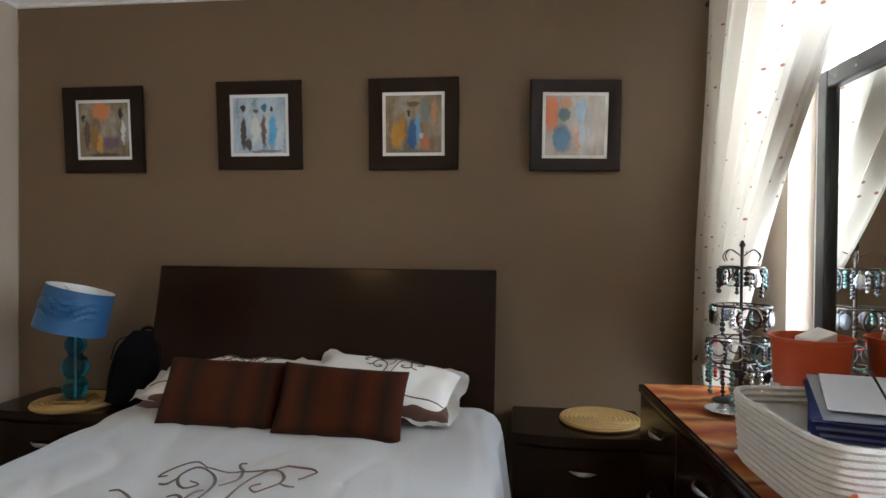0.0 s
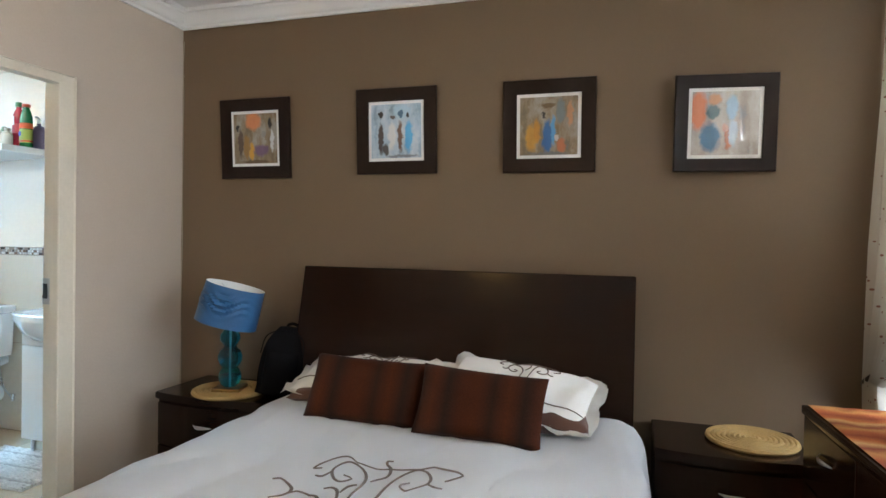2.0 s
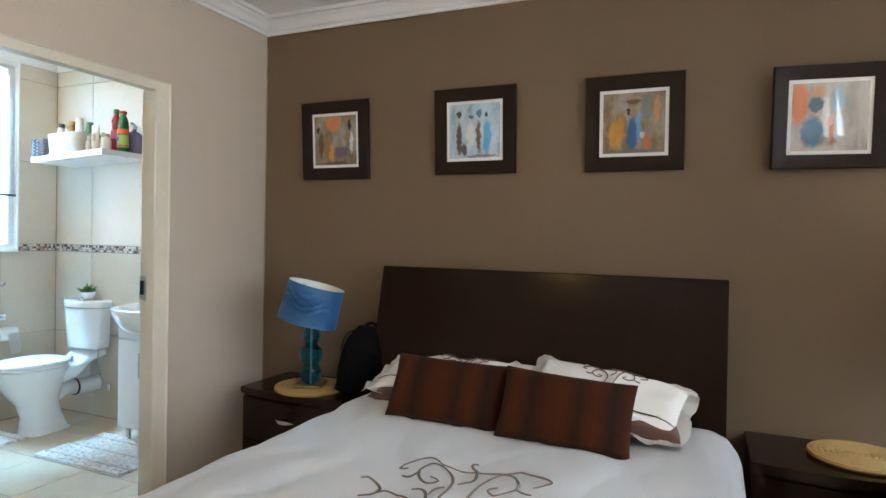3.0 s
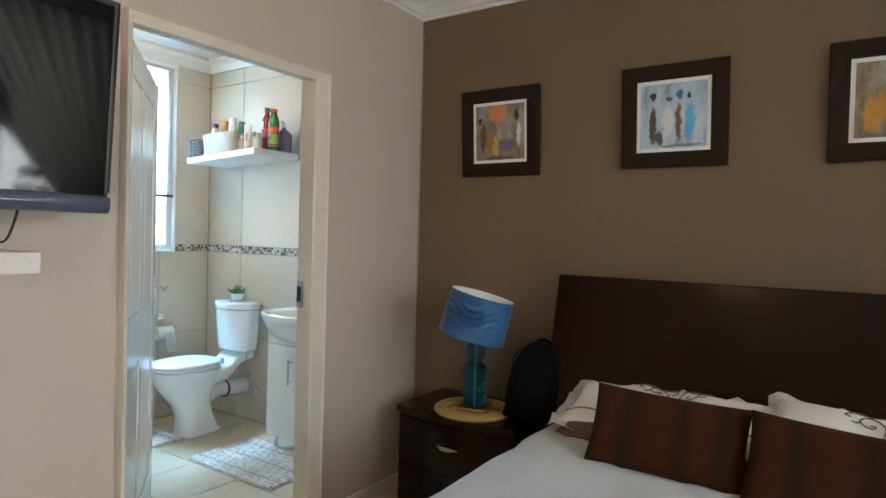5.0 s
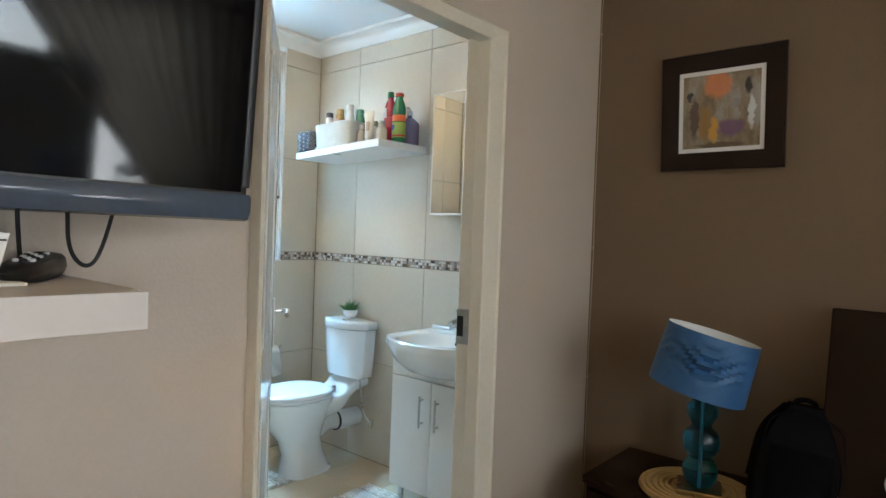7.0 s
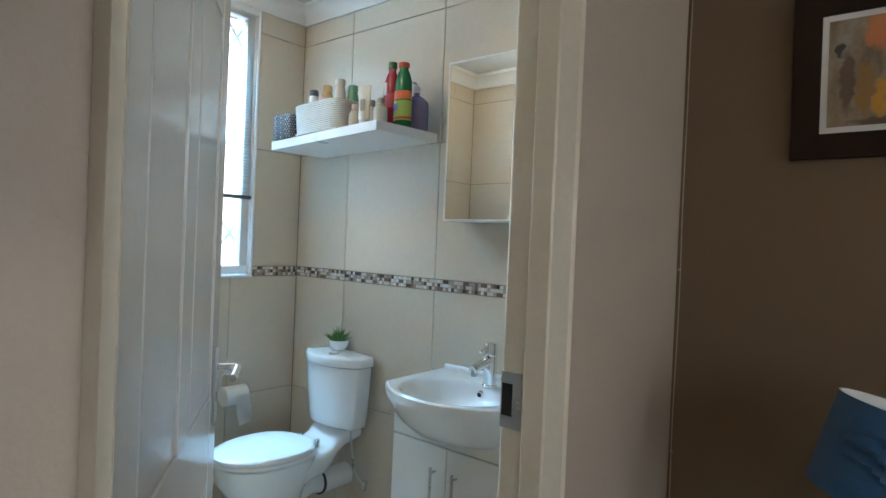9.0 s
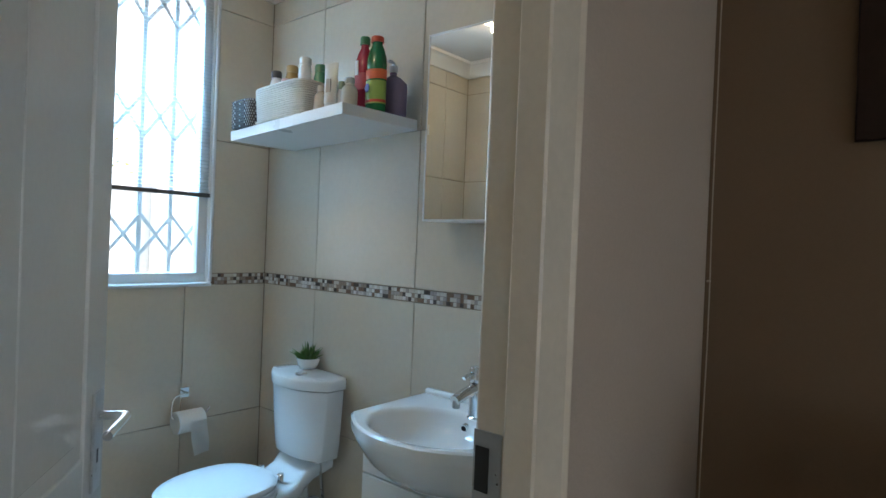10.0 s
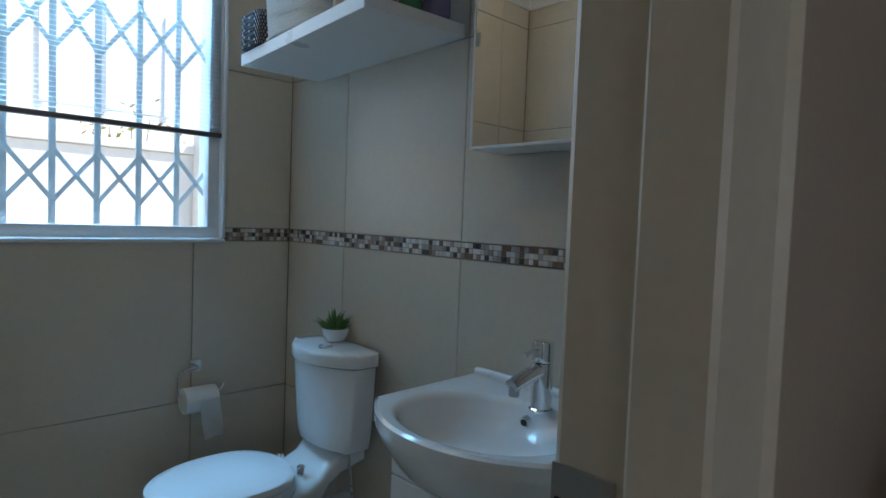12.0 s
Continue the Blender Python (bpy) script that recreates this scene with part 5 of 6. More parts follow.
# ---- bedroom: television wall ----
def television():
    tv = thing("television", pose(-2.274, 0.810, 1.398, 0, 4.7, 0), "black wall television tilted down with a glossy blue-grey lower bezel", "television")
    W, H = 0.94, 0.590
    part("casing", boxed((-0.030, -W / 2, 0.004), (0.0, W / 2, H), 0.008, 3), BLACK_PLASTIC, tv)
    part("screen", boxed((0.0005, -W / 2 + 0.016, 0.052), (0.003, W / 2 - 0.016, H - 0.016)), SCREEN, tv, "black glossy screen", False)
    bm = bmesh.new()
    prof = [(0.0, 0.048), (0.006, 0.048), (0.011, 0.042), (0.012, 0.018), (0.006, 0.004), (-0.006, 0.0), (-0.02, 0.002)]
    grid_faces(bm, [[(x, y, z) for x, z in prof] for y in [-W / 2 + W * i / 8 for i in range(9)]], False)
    part("lower_bezel", bm, BEZEL, tv, "blue-grey glossy bezel")
    part("badge", boxed((0.0118, -0.022, 0.028), (0.0128, 0.022, 0.040), 0.0004), SATIN_STEEL, tv)
    for name, a, b in (("bezel_strip", (0.0, W / 2 - 0.0155, 0.060), (0.005, W / 2, H)), ("bezel_strip", (0.0, -W / 2, 0.060), (0.005, -W / 2 + 0.0155, H)), ("bezel_strip", (0.0, -W / 2 + 0.016, H - 0.0155), (0.005, W / 2 - 0.016, H))):
        part(name, boxed(a, b, 0.002), BLACK_PLASTIC, tv)
    part("wall_bracket", boxed((-0.050, -0.12, 0.20), (-0.031, 0.12, 0.40)), BLACK_PLASTIC, tv)
    part("bracket_arm", boxed((-0.262, -0.035, 0.26), (-0.051, 0.035, 0.34)), BLACK_PLASTIC, tv)


television()
SHELF_T = 1.296


def wall_shelf():
    sh = thing("wall_shelf", pose(WEST + 0.001, 1.049, SHELF_T), "pale painted floating shelf below the television", "shelf")
    part("board", boxed((0, -0.90, -0.050), (0.389, -0.0015, 0), 0.003), SHELF_BOARD, sh)
    part("front_edge", boxed((0.3892, -0.90, -0.0505), (0.391, 0, 0.0003), 0.0006, 1), SHELF_BOARD, sh)
    part("end_edge", boxed((0.0, -0.0013, -0.0505), (0.389, 0.0, 0.0003), 0.0005, 1), SHELF_BOARD, sh)


wall_shelf()


def remote_control():
    r = thing("remote_control", pose(-2.385, 0.985, SHELF_T + 0.001, 0, 0, 62), "black remote control with pale buttons lying on the shelf", "remote control")
    rows = []
    for k, z in ((0.80, 0.0), (0.93, 0.006), (1.0, 0.015), (0.96, 0.024), (0.86, 0.030), (0.6, 0.033)):
        ring = []
        for a in [2 * math.pi * i / 40 for i in range(40)]:
            c, q = math.cos(a), math.sin(a)
            waist = 1 - 0.16 * math.cos(2.2 * q) + 0.10 * q
            ring.append((0.036 * k * waist * math.copysign(abs(c) ** 0.7, c), 0.112 * k * math.copysign(abs(q) ** 0.85, q), z + 0.006 * q * (z > 0.02)))
        rows.append(ring)
    part("body", grid_faces(bmesh.new(), rows, True, True), BLACK_PLASTIC, r)
    for j in range(5):
        for i in (-1, 0, 1):
            part("button", turned([(0.0042, 0.031), (0.0042, 0.0365), (0.003, 0.037)], 10, centre=(0.011 * i, -0.05 + 0.021 * j, 0.004 * (j - 2.4) / 2.4)), WHITE_PAPER if (i + j) % 2 else RUBBER, r, "pale button" if (i + j) % 2 else "")


remote_control()
for name, pts, label in (("television_cable", [(-2.44, 1.045, 1.450), (-2.44, 1.048, 1.400), (-2.44, 1.050, 1.358), (-2.44, 1.058, 1.330), (-2.44, 1.074, 1.313), (-2.44, 1.090, 1.318), (-2.44, 1.104, 1.348), (-2.44, 1.119, 1.405), (-2.44, 1.125, 1.450)], "black cable hanging in a loop under the television"),
                         ("television_cable", [(-2.44, 0.976, 1.450), (-2.44, 0.977, 1.398), (-2.44, 0.980, 1.350), (-2.44, 0.982, 1.328)], "black cable running down to the set-top box")):
    solid(name, tubed(curve_points(pts, 8), 0.0035, 8), RUBBER, Matrix(), label, "cable")
tub = thing("paper_box", pose(-2.335, 0.850, SHELF_T + 0.006), "white cardboard box on cards on the shelf", "box")
part("shell", grid_faces(bmesh.new(), [[(sx * (0.046 + g), sy * (0.066 + g), z) for sx, sy in ((-1, -1), (1, -1), (1, 1), (-1, 1))] for z, g in ((0.0, 0.0), (0.066, 0.012), (0.066, 0.008), (0.012, -0.002))], True, True), WHITE_PAPER, tub)
part("edge_line", boxed((0.0570, -0.074, 0.055), (0.0590, 0.074, 0.0575)), BLACK_PLASTIC, tub)
solid("card", boxed((-0.075, -0.13, 0), (0.075, 0.115, 0.004)), WHITE_PAPER, pose(-2.335, 0.830, SHELF_T + 0.001), "cream card under the white box", "card")

CABLE_CREAM = surface("painted_over_cable", (0.42, 0.36, 0.28), 0.5, 0.1, 20, 90, 0.05)
cable = thing("corner_cable", Matrix(), "white cable clipped down the wall corner", "cable")
rngc = random.Random(2)
part("wire", tubed(curve_points([(WEST + 0.012 + rngc.uniform(0, 0.003), NORTH - 0.010 + rngc.uniform(-0.004, 0.001), 2.48 - 0.16 * i) for i in range(16)], 4), 0.0019, 6), CABLE_CREAM, cable)
for z in (2.28, 1.36, 0.80):
    part("clip", boxed((WEST + 0.008, NORTH - 0.016, z - 0.0025), (WEST + 0.016, NORTH - 0.006, z + 0.0025), 0.001), CABLE_CREAM, cable)


def ceiling_light(name, m, label):
    c = thing(name, m, label, "ceiling light")
    part("rim", turned([(0.095, 0.0), (0.100, -0.02), (0.092, -0.032), (0.085, -0.03)], 36), WHITE_PAINT, c)
    part("diffuser", turned([(0.084, -0.026), (0.075, -0.045), (0.045, -0.058), (0.01, -0.062)], 32), LAMP_GLOW, c, "lit warm diffuser")


ceiling_light("bath_light", pose(-3.91, 2.07, B_CEIL - 0.001), "small round lit bathroom ceiling light")
ceiling_light("bedroom_light", pose(-1.30, 0.08, CEIL - 0.001), "small round lit bedroom ceiling light")

def in_bath(x, y, z, rx=0, ry=0, rz=0):
    return Matrix.Translation((-0.020, 0.024, 0)) @ pose(x, y, z, rx, ry, rz)


# ---- bathroom: toilet ----
def outline(kx, ky, front, back, n=40):
    """An egg-shaped ring: kx half width, front and back reach along -y and +y."""
    pts = []
    for i in range(n):
        a = 2 * math.pi * i / n
        c, s = math.cos(a), math.sin(a)
        pts.append((kx * math.copysign(abs(c) ** 0.9, c), (back if s > 0 else front) * math.copysign(abs(s) ** (0.75 if s > 0 else 1.0), s)))
    return pts


def toilet():
    t = thing("toilet", in_bath(-4.122, 2.750, -0.004), "white ceramic close-coupled toilet with the lid shut", "toilet")
    bm = bmesh.new()
    rows = []
    for z, kx, fr, bk in ((0.0, 0.110, 0.080, 0.252), (0.02, 0.106, 0.075, 0.220), (0.12, 0.088, 0.070, 0.180), (0.21, 0.095, 0.105, 0.160), (0.29, 0.130, 0.175, 0.165), (0.37, 0.165, 0.228, 0.190), (0.425, 0.178, 0.238, 0.205), (0.443, 0.180, 0.240, 0.206), (0.449, 0.172, 0.232, 0.200)):
        rows.append([(x, y, z) for x, y in outline(kx, 0, fr, bk)])
    part("pan", grid_faces(bm, rows, True, True), CERAMIC, t)
    neck = bmesh.new()
    rows = []
    for y, w, z0, z1 in ((0.10, 0.155, 0.32, 0.447), (0.20, 0.150, 0.335, 0.450), (0.26, 0.130, 0.36, 0.457), (0.30, 0.115, 0.395, 0.48), (0.34, 0.125, 0.430, 0.515), (0.435, 0.125, 0.455, 0.522)):
        rows.append([(math.copysign(abs(math.cos(a)) ** 0.5, math.cos(a)) * w, y, (z0 + z1) / 2 + math.copysign(abs(math.sin(a)) ** 0.5, math.sin(a)) * (z1 - z0) / 2) for a in [2 * math.pi * i / 24 for i in range(24)]])
    part("neck", grid_faces(neck, rows, True, True), CERAMIC, t)
    part("trap", tubed(curve_points([(0, 0.02, 0.15), (0.0, 0.14, 0.23), (0.0, 0.22, 0.262), (0.0, 0.30, 0.252)], 6), lambda k: 0.062 - 0.008 * k, 20), CERAMIC, t)
    part("waste_pipe", tubed([(0.0, 0.285, 0.252), (0.0, 0.37, 0.249), (0, 0.455, 0.249)], 0.057, 24), SEAT_PLASTIC, t, "white plastic waste connector")
    part("seal_ring", tubed([(0.0, 0.280, 0.253), (0.0, 0.292, 0.253)], 0.0605, 24), RUBBER, t, "black rubber ring")
    seat, lid = [], []
    for z, k in ((0.451, 0.97), (0.455, 1.0), (0.465, 1.0), (0.469, 0.985)):
        seat.append([(x, y, z) for x, y in outline(0.186 * k, 0, 0.246 * k, 0.190 * k)])
    for z, k in ((0.471, 0.985), (0.475, 1.0), (0.485, 1.0), (0.492, 0.97), (0.496, 0.85), (0.498, 0.5)):
        lid.append([(x, y, z) for x, y in outline(0.186 * k, 0, 0.246 * k, 0.195 * k)])
    part("seat", grid_faces(bmesh.new(), seat, True, True), SEAT_PLASTIC, t)
    part("lid", grid_faces(bmesh.new(), lid, True, True), SEAT_PLASTIC, t, "white plastic lid")
    for x in (-0.07, 0.07):
        part("hinge", turned([(0.014, 0), (0.014, 0.03), (0.010, 0.034)], 14, centre=(x, 0.215, 0.453)), CHROME, t)
    def tank_ring(w, front, z, back=0.445, side=0.115):
        n, corner = 30, back - side
        pts = [(0.020 + w * u, corner - (corner - front) * (1 - abs(u) ** 2.3), z) for u in [-1 + 2 * i / n for i in range(n + 1)]]
        pts += [(0.020 + w, back, z), (0.020 - w, back, z)]
        for _ in range(2):
            pts = [tuple(a[k] * (1 - q) + b[k] * q for k in range(3)) for a, b in zip(pts, pts[1:] + pts[:1]) for q in (0.22, 0.78)]
        return pts
    rows = [tank_ring(w, f, z) for w, f, z in ((0.148, 0.300, 0.522), (0.162, 0.285, 0.530), (0.171, 0.274, 0.58), (0.182, 0.262, 0.70), (0.189, 0.253, 0.815))]
    part("cistern", grid_faces(bmesh.new(), rows, True, True), CERAMIC, t)
    rows = [tank_ring(w, f, z, b) for w, f, z, b in ((0.190, 0.250, 0.818, 0.446), (0.197, 0.241, 0.821, 0.448), (0.199, 0.239, 0.828, 0.448), (0.199, 0.239, 0.854, 0.448), (0.196, 0.242, 0.861, 0.447), (0.188, 0.250, 0.865, 0.442), (0.12, 0.30, 0.868, 0.42))]
    lid_ = part("cistern_lid", grid_faces(bmesh.new(), rows, True, True), CERAMIC, t)
    part("flush_button", turned([(0.026, 0.864), (0.026, 0.873), (0.022, 0.876)], 24, centre=(0.052, 0.310, 0)), CHROME, lid_, "chrome dual flush button")
    hose = curve_points([(0.115, 0.37, 0.530), (0.135, 0.375, 0.38), (0.13, 0.40, 0.30), (0.155, 0.435, 0.235)], 8)
    part("supply_hose", tubed(hose, 0.006, 8), SATIN_STEEL, t, "braided steel hose")
    part("stop_valve", turned([(0.012, 0), (0.012, 0.03), (0.02, 0.032), (0.02, 0.046)], 14, centre=(0.155, 0.44, 0.21)), CHROME, t)


toilet()


def potted_plant():
    p = thing("potted_plant", in_bath(-4.140, 3.146, 0.8635), "small artificial succulent in a white bowl on the cistern", "plant")
    part("pot", turned([(0.024, 0.0), (0.034, 0.004), (0.046, 0.024), (0.051, 0.048), (0.048, 0.049), (0.036, 0.036), (0.01, 0.034)], 32), CERAMIC, p, "white ceramic bowl")
    rng = random.Random(4)
    for k in range(90):
        a, tilt = rng.uniform(0, 6.28), rng.uniform(0.05, 1.0)
        L = rng.uniform(0.050, 0.085)
        d = Vector((math.cos(a) * tilt, math.sin(a) * tilt, 1.15 - 0.5 * tilt)).normalized()
        root = Vector((math.cos(a) * 0.020 * tilt, math.sin(a) * 0.020 * tilt, 0.036))
        part("leaf", tubed([root, root + d * L * 0.5, root + d * L + Vector((0, 0, -0.008 * tilt))], lambda t: 0.0046 * (1 - t) ** 0.7 + 0.0004, 5), LEAF_GREEN, p)


potted_plant()


# ---- bathroom: basin and vanity ----
def vanity():
    v = thing("vanity_cabinet", in_bath(-3.215, 3.198, -0.004), "white two-door vanity cabinet on short chrome feet under the basin", "cabinet")
    W, D = 0.270, 0.320
    part("body", boxed((-W, -D + 0.018, 0.105), (W, 0, 0.765), 0.002), WHITE_BOARD, v)
    part("apron", boxed((-W, -D, 0.677), (W, -D + 0.0175, 0.765), 0.003), WHITE_BOARD, v)
    for s in (-1, 1):
        x0, x1 = sorted((s * 0.0015, s * W))
        door = part("door", boxed((x0, -D, 0.105), (x1, -D + 0.0175, 0.672), 0.003), WHITE_BOARD, v)
        h = bmesh.new()
        tube(h, [(s * 0.050, -D - 0.028, 0.445), (s * 0.050, -D - 0.028, 0.600)], 0.0055, 10)
        for z in (0.465, 0.580):
            tube(h, [(s * 0.050, -D, z), (s * 0.050, -D - 0.028, z)], 0.0045, 8)
        part("handle", h, SATIN_STEEL, door, "satin steel bar handle")
    for x in (-W + 0.04, W - 0.04):
        for y in (-D + 0.05, -0.05):
            foot = part("foot", turned([(0.016, 0.012), (0.016, 0.104)], 16, centre=(x, y, 0)), CHROME, v)
            part("foot_pad", turned([(0.018, 0.0), (0.018, 0.012)], 16, centre=(x, y, 0)), RUBBER, foot)


vanity()


def basin():
    """A one-piece vanity basin: square back corners, bow front, oval bowl."""
    b = thing("wash_basin", in_bath(-3.212, 3.200, 0.750), "white ceramic vanity basin with a bowed front", "basin")
    W, back, side, front = 0.280, 0.0, -0.385, -0.500
    n = 56
    def outer(k, z, sink=0.0):
        ring = []
        for i in range(n):
            t = i / n
            if t < 0.5:
                u = -1 + 4 * t
                y = side + (front - side) * (1 - abs(u) ** 2.2)
                ring.append((u * W * 0.95 * k, y * (k if k < 1 else 1), z))
            elif t < 0.625:
                q = (t - 0.5) / 0.125
                ring.append((W * k * (0.95 + 0.05 * q), side * k + (back - side * k) * q, z))
            elif t < 0.875:
                q = (t - 0.625) / 0.25
                ring.append((W * k - 2 * W * k * q, back, z))
            else:
                q = (t - 0.875) / 0.125
                ring.append((-W * k * (1 - 0.05 * q), back + (side * k - back) * q, z))
        return ring
    def bowl(k, z):
        ring = []
        for p in outer(1.0, z):
            a = math.atan2(p[1] + 0.275, p[0] / 1.12)
            ring.append((0.225 * k * math.cos(a), -0.290 + 0.175 * k * math.sin(a), z))
        return ring
    rows = [outer(0.50, -0.060), outer(0.66, -0.056), outer(0.80, -0.032), outer(0.90, 0.010), outer(0.96, 0.058), outer(0.992, 0.088), outer(1.0, 0.100), outer(1.0, 0.124), outer(0.985, 0.130),
            bowl(1.06, 0.128), bowl(1.0, 0.124), bowl(0.96, 0.112), bowl(0.88, 0.080), bowl(0.70, 0.045), bowl(0.40, 0.028), bowl(0.10, 0.024)]
    part("bowl", grid_faces(bmesh.new(), rows, True, True), CERAMIC, b)
    part("back_ledge", boxed((-W + 0.004, -0.030, 0.122), (W - 0.004, -0.001, 0.149), 0.010, 4), CERAMIC, b)
    ov = part("overflow", tubed([(0, -0.128, 0.090), (0, -0.142, 0.086)], 0.013, 20), CHROME, b, "chrome overflow ring")
    # black disc over the closed ring colours in the shade of the overflow opening
    part("overflow_hole_dark", tubed([(0, -0.1422, 0.086), (0, -0.1434, 0.0857)], 0.0085, 16), RUBBER, ov)
    part("plug", turned([(0.022, 0.026), (0.022, 0.031), (0.012, 0.034)], 20, centre=(0, -0.290, 0)), CHROME, b)


basin()


def mixer_tap():
    t = thing("mixer_tap", in_bath(-3.168, 3.062, 0.877), "chrome single-lever basin mixer tap", "tap")
    part("body", turned([(0.029, 0.0), (0.029, 0.005), (0.0255, 0.009), (0.025, 0.112), (0.024, 0.114)], 28), CHROME, t)
    part("lever_cap", turned([(0.0245, 0.1165), (0.0255, 0.120), (0.0255, 0.158), (0.0235, 0.164), (0.015, 0.167), (0.004, 0.168)], 28), CHROME, t)
    part("spout", tubed(curve_points([(0, -0.012, 0.098), (0, -0.050, 0.092), (0, -0.096, 0.080), (0, -0.112, 0.075)], 5), lambda k: 0.0185 - 0.002 * k, 18), CHROME, t)
    part("aerator", turned([(0.011, 0.052), (0.012, 0.054), (0.012, 0.076)], 18, centre=(0, -0.102, 0)), SATIN_STEEL, t, "steel aerator under the spout")
    part("lever", tubed([(0, -0.018, 0.148), (0, -0.050, 0.143), (0, -0.066, 0.138), (0, -0.069, 0.136)], lambda k: 0.0052 + 0.0016 * k, 12), CHROME, t)


mixer_tap()


# ---- bathroom: mirror cabinet, shelf and bottles ----
def mirror_cabinet():
    c = thing("mirror_cabinet", in_bath(-3.222, 3.199, 1.500, 0, 0, 0.3), "slim mirror-fronted bathroom cabinet", "mirror")
    W, H, D = 0.215, 0.640, 0.130
    part("body", boxed((-W, -D + 0.014, 0.0), (W, 0, H), 0.002), WHITE_BOARD, c)
    part("mirror_door", boxed((-W + 0.007, -D, 0.008), (W - 0.007, -D + 0.0135, H - 0.008)), MIRROR, c, "silvered mirror", False)
    for name, a, b in (("trim", (-W, -D - 0.002, 0), (-W + 0.0065, -D + 0.0135, H)), ("trim", (W - 0.0065, -D - 0.002, 0), (W, -D + 0.0135, H)), ("trim", (-W + 0.007, -D - 0.002, 0), (W - 0.007, -D + 0.0135, 0.0075)), ("trim", (-W + 0.007, -D - 0.002, H - 0.0075), (W - 0.007, -D + 0.0135, H))):
        part(name, boxed(a, b, 0.001), WINDOW_WHITE, c)


mirror_cabinet()
BS = 1.878


def on_shelf(x):
    """The shelf rises slightly towards the mirror."""
    return BS + 0.001 + 0.032 * (x + 3.97)


def bath_shelf():
    """A slab whose front runs slightly askew to the wall."""
    sh = thing("bath_shelf", pose(-3.99, B_NORTH - 0.003, BS, 0, -1.83, 0), "white floating shelf crowded with toiletries", "shelf")
    plan = [(-0.420, -0.312), (0.352, -0.354), (0.368, 0.0), (-0.410, 0.0)]
    bm = grid_faces(bmesh.new(), [[(x, y, z) for x, y in plan] for z in (-0.040, 0.0)], True, True)
    bmesh.ops.bevel(bm, geom=bm.edges[:], offset=0.002, segments=1, affect="EDGES")
    part("board", bm, WHITE_BOARD, sh)
    run = Vector((0.772, -0.042)).normalized()
    out = Vector((run.y, -run.x)) * 0.0012
    ends = [Vector(plan[0]), Vector(plan[1])]
    ring = [ends[0] + out * 0.2, ends[0] + out, ends[1] + out, ends[1] + out * 0.2]
    part("front_edge", grid_faces(bmesh.new(), [[(p.x, p.y, z) for p in ring] for z in (-0.0395, -0.0005)], True, True), WHITE_BOARD, sh, "white edging strip", False)


bath_shelf()


def bottle(name, x, y, r, h, neck_r, neck_h, color, cap_color, cap_h, label, sx=1.0, z=0.0, m_rough=0.25, band=None, turn=0):
    b = thing(name, in_bath(x, y, on_shelf(x) + z, 0, 0, turn), label, "bottle", "toiletries on the bathroom shelf")
    body = [(r * 0.90, 0.0), (r, 0.006), (r, h * 0.70), (r * 0.96, h * 0.80), (neck_r + (r - neck_r) * 0.45, h * 0.93), (neck_r, h), (neck_r, h + neck_h)]
    part("body", turned(body, 24, 1.0, sx), plastic(name + "_plastic", color, m_rough), b)
    top = h + neck_h + 0.0005
    cr = max(neck_r * 1.12, neck_r + 0.002)
    part("cap", turned([(cr, top), (cr, top + cap_h * 0.85), (cr * 0.85, top + cap_h)], 20), plastic("cap_plastic", cap_color, 0.3), b)
    if band:
        z0, z1, c = band
        part("label_band", turned([(r * 1.012, h * z0), (r * 1.012, h * z1)], 24, 1.0, sx), plastic("label_print", c, 0.4), b)
    return b


red = bottle("cleaner_bottle", -3.740, 3.046, 0.040, 0.255, 0.017, 0.012, (0.34, 0.018, 0.040), (0.03, 0.16, 0.06), 0.030, "red plastic cleaner bottle with a green cap", 0.75, band=(0.38, 0.62, (0.40, 0.05, 0.06)))
part("label_spot", boxed((-0.014, -0.0335, 0.150), (0.002, -0.0295, 0.205), 0.002), plastic("white_print", (0.7, 0.66, 0.66), 0.4), red)
grn = bottle("cleaner_bottle", -3.655, 3.030, 0.042, 0.245, 0.021, 0.010, (0.012, 0.15, 0.05), (0.50, 0.07, 0.02), 0.020, "tall green plastic cleaner bottle with an orange and yellow label", 0.75, band=(0.12, 0.46, (0.30, 0.42, 0.08)))
part("label_stripe", turned([(0.0432, 0.118), (0.0432, 0.152)], 24, 1.0, 0.75), plastic("orange_print", (0.62, 0.11, 0.02), 0.4), grn)
part("label_foot", turned([(0.0432, 0.034), (0.0432, 0.044)], 24, 1.0, 0.75), plastic("red_print", (0.50, 0.05, 0.02), 0.4), grn)
part("label_spot", turned([(0.001, 0), (0.016, 0.001), (0.016, 0.002)], 20, 0.9, 1.0), plastic("blue_print", (0.03, 0.06, 0.35), 0.4), grn).matrix_local = pose(-0.010, -0.0330, 0.085, 90, 0, -12)
soap = bottle("soap_bottle", -3.665, 3.125, 0.060, 0.158, 0.014, 0.012, (0.19, 0.16, 0.27), (0.62, 0.63, 0.66), 0.026, "purple liquid soap bottle with a pump", 0.8)
part("pump", tubed([(0, 0, 0.186), (0, 0, 0.206), (0, -0.012, 0.210), (0, -0.030, 0.208)], 0.0055, 8), plastic("clear_pump", (0.6, 0.62, 0.66), 0.2), soap, "clear pump")
jar = bottle("lotion_bottle", -3.690, 2.935, 0.030, 0.085, 0.016, 0.006, (0.58, 0.54, 0.46), (0.42, 0.40, 0.36), 0.020, "cream glass bottle with a grey cap")
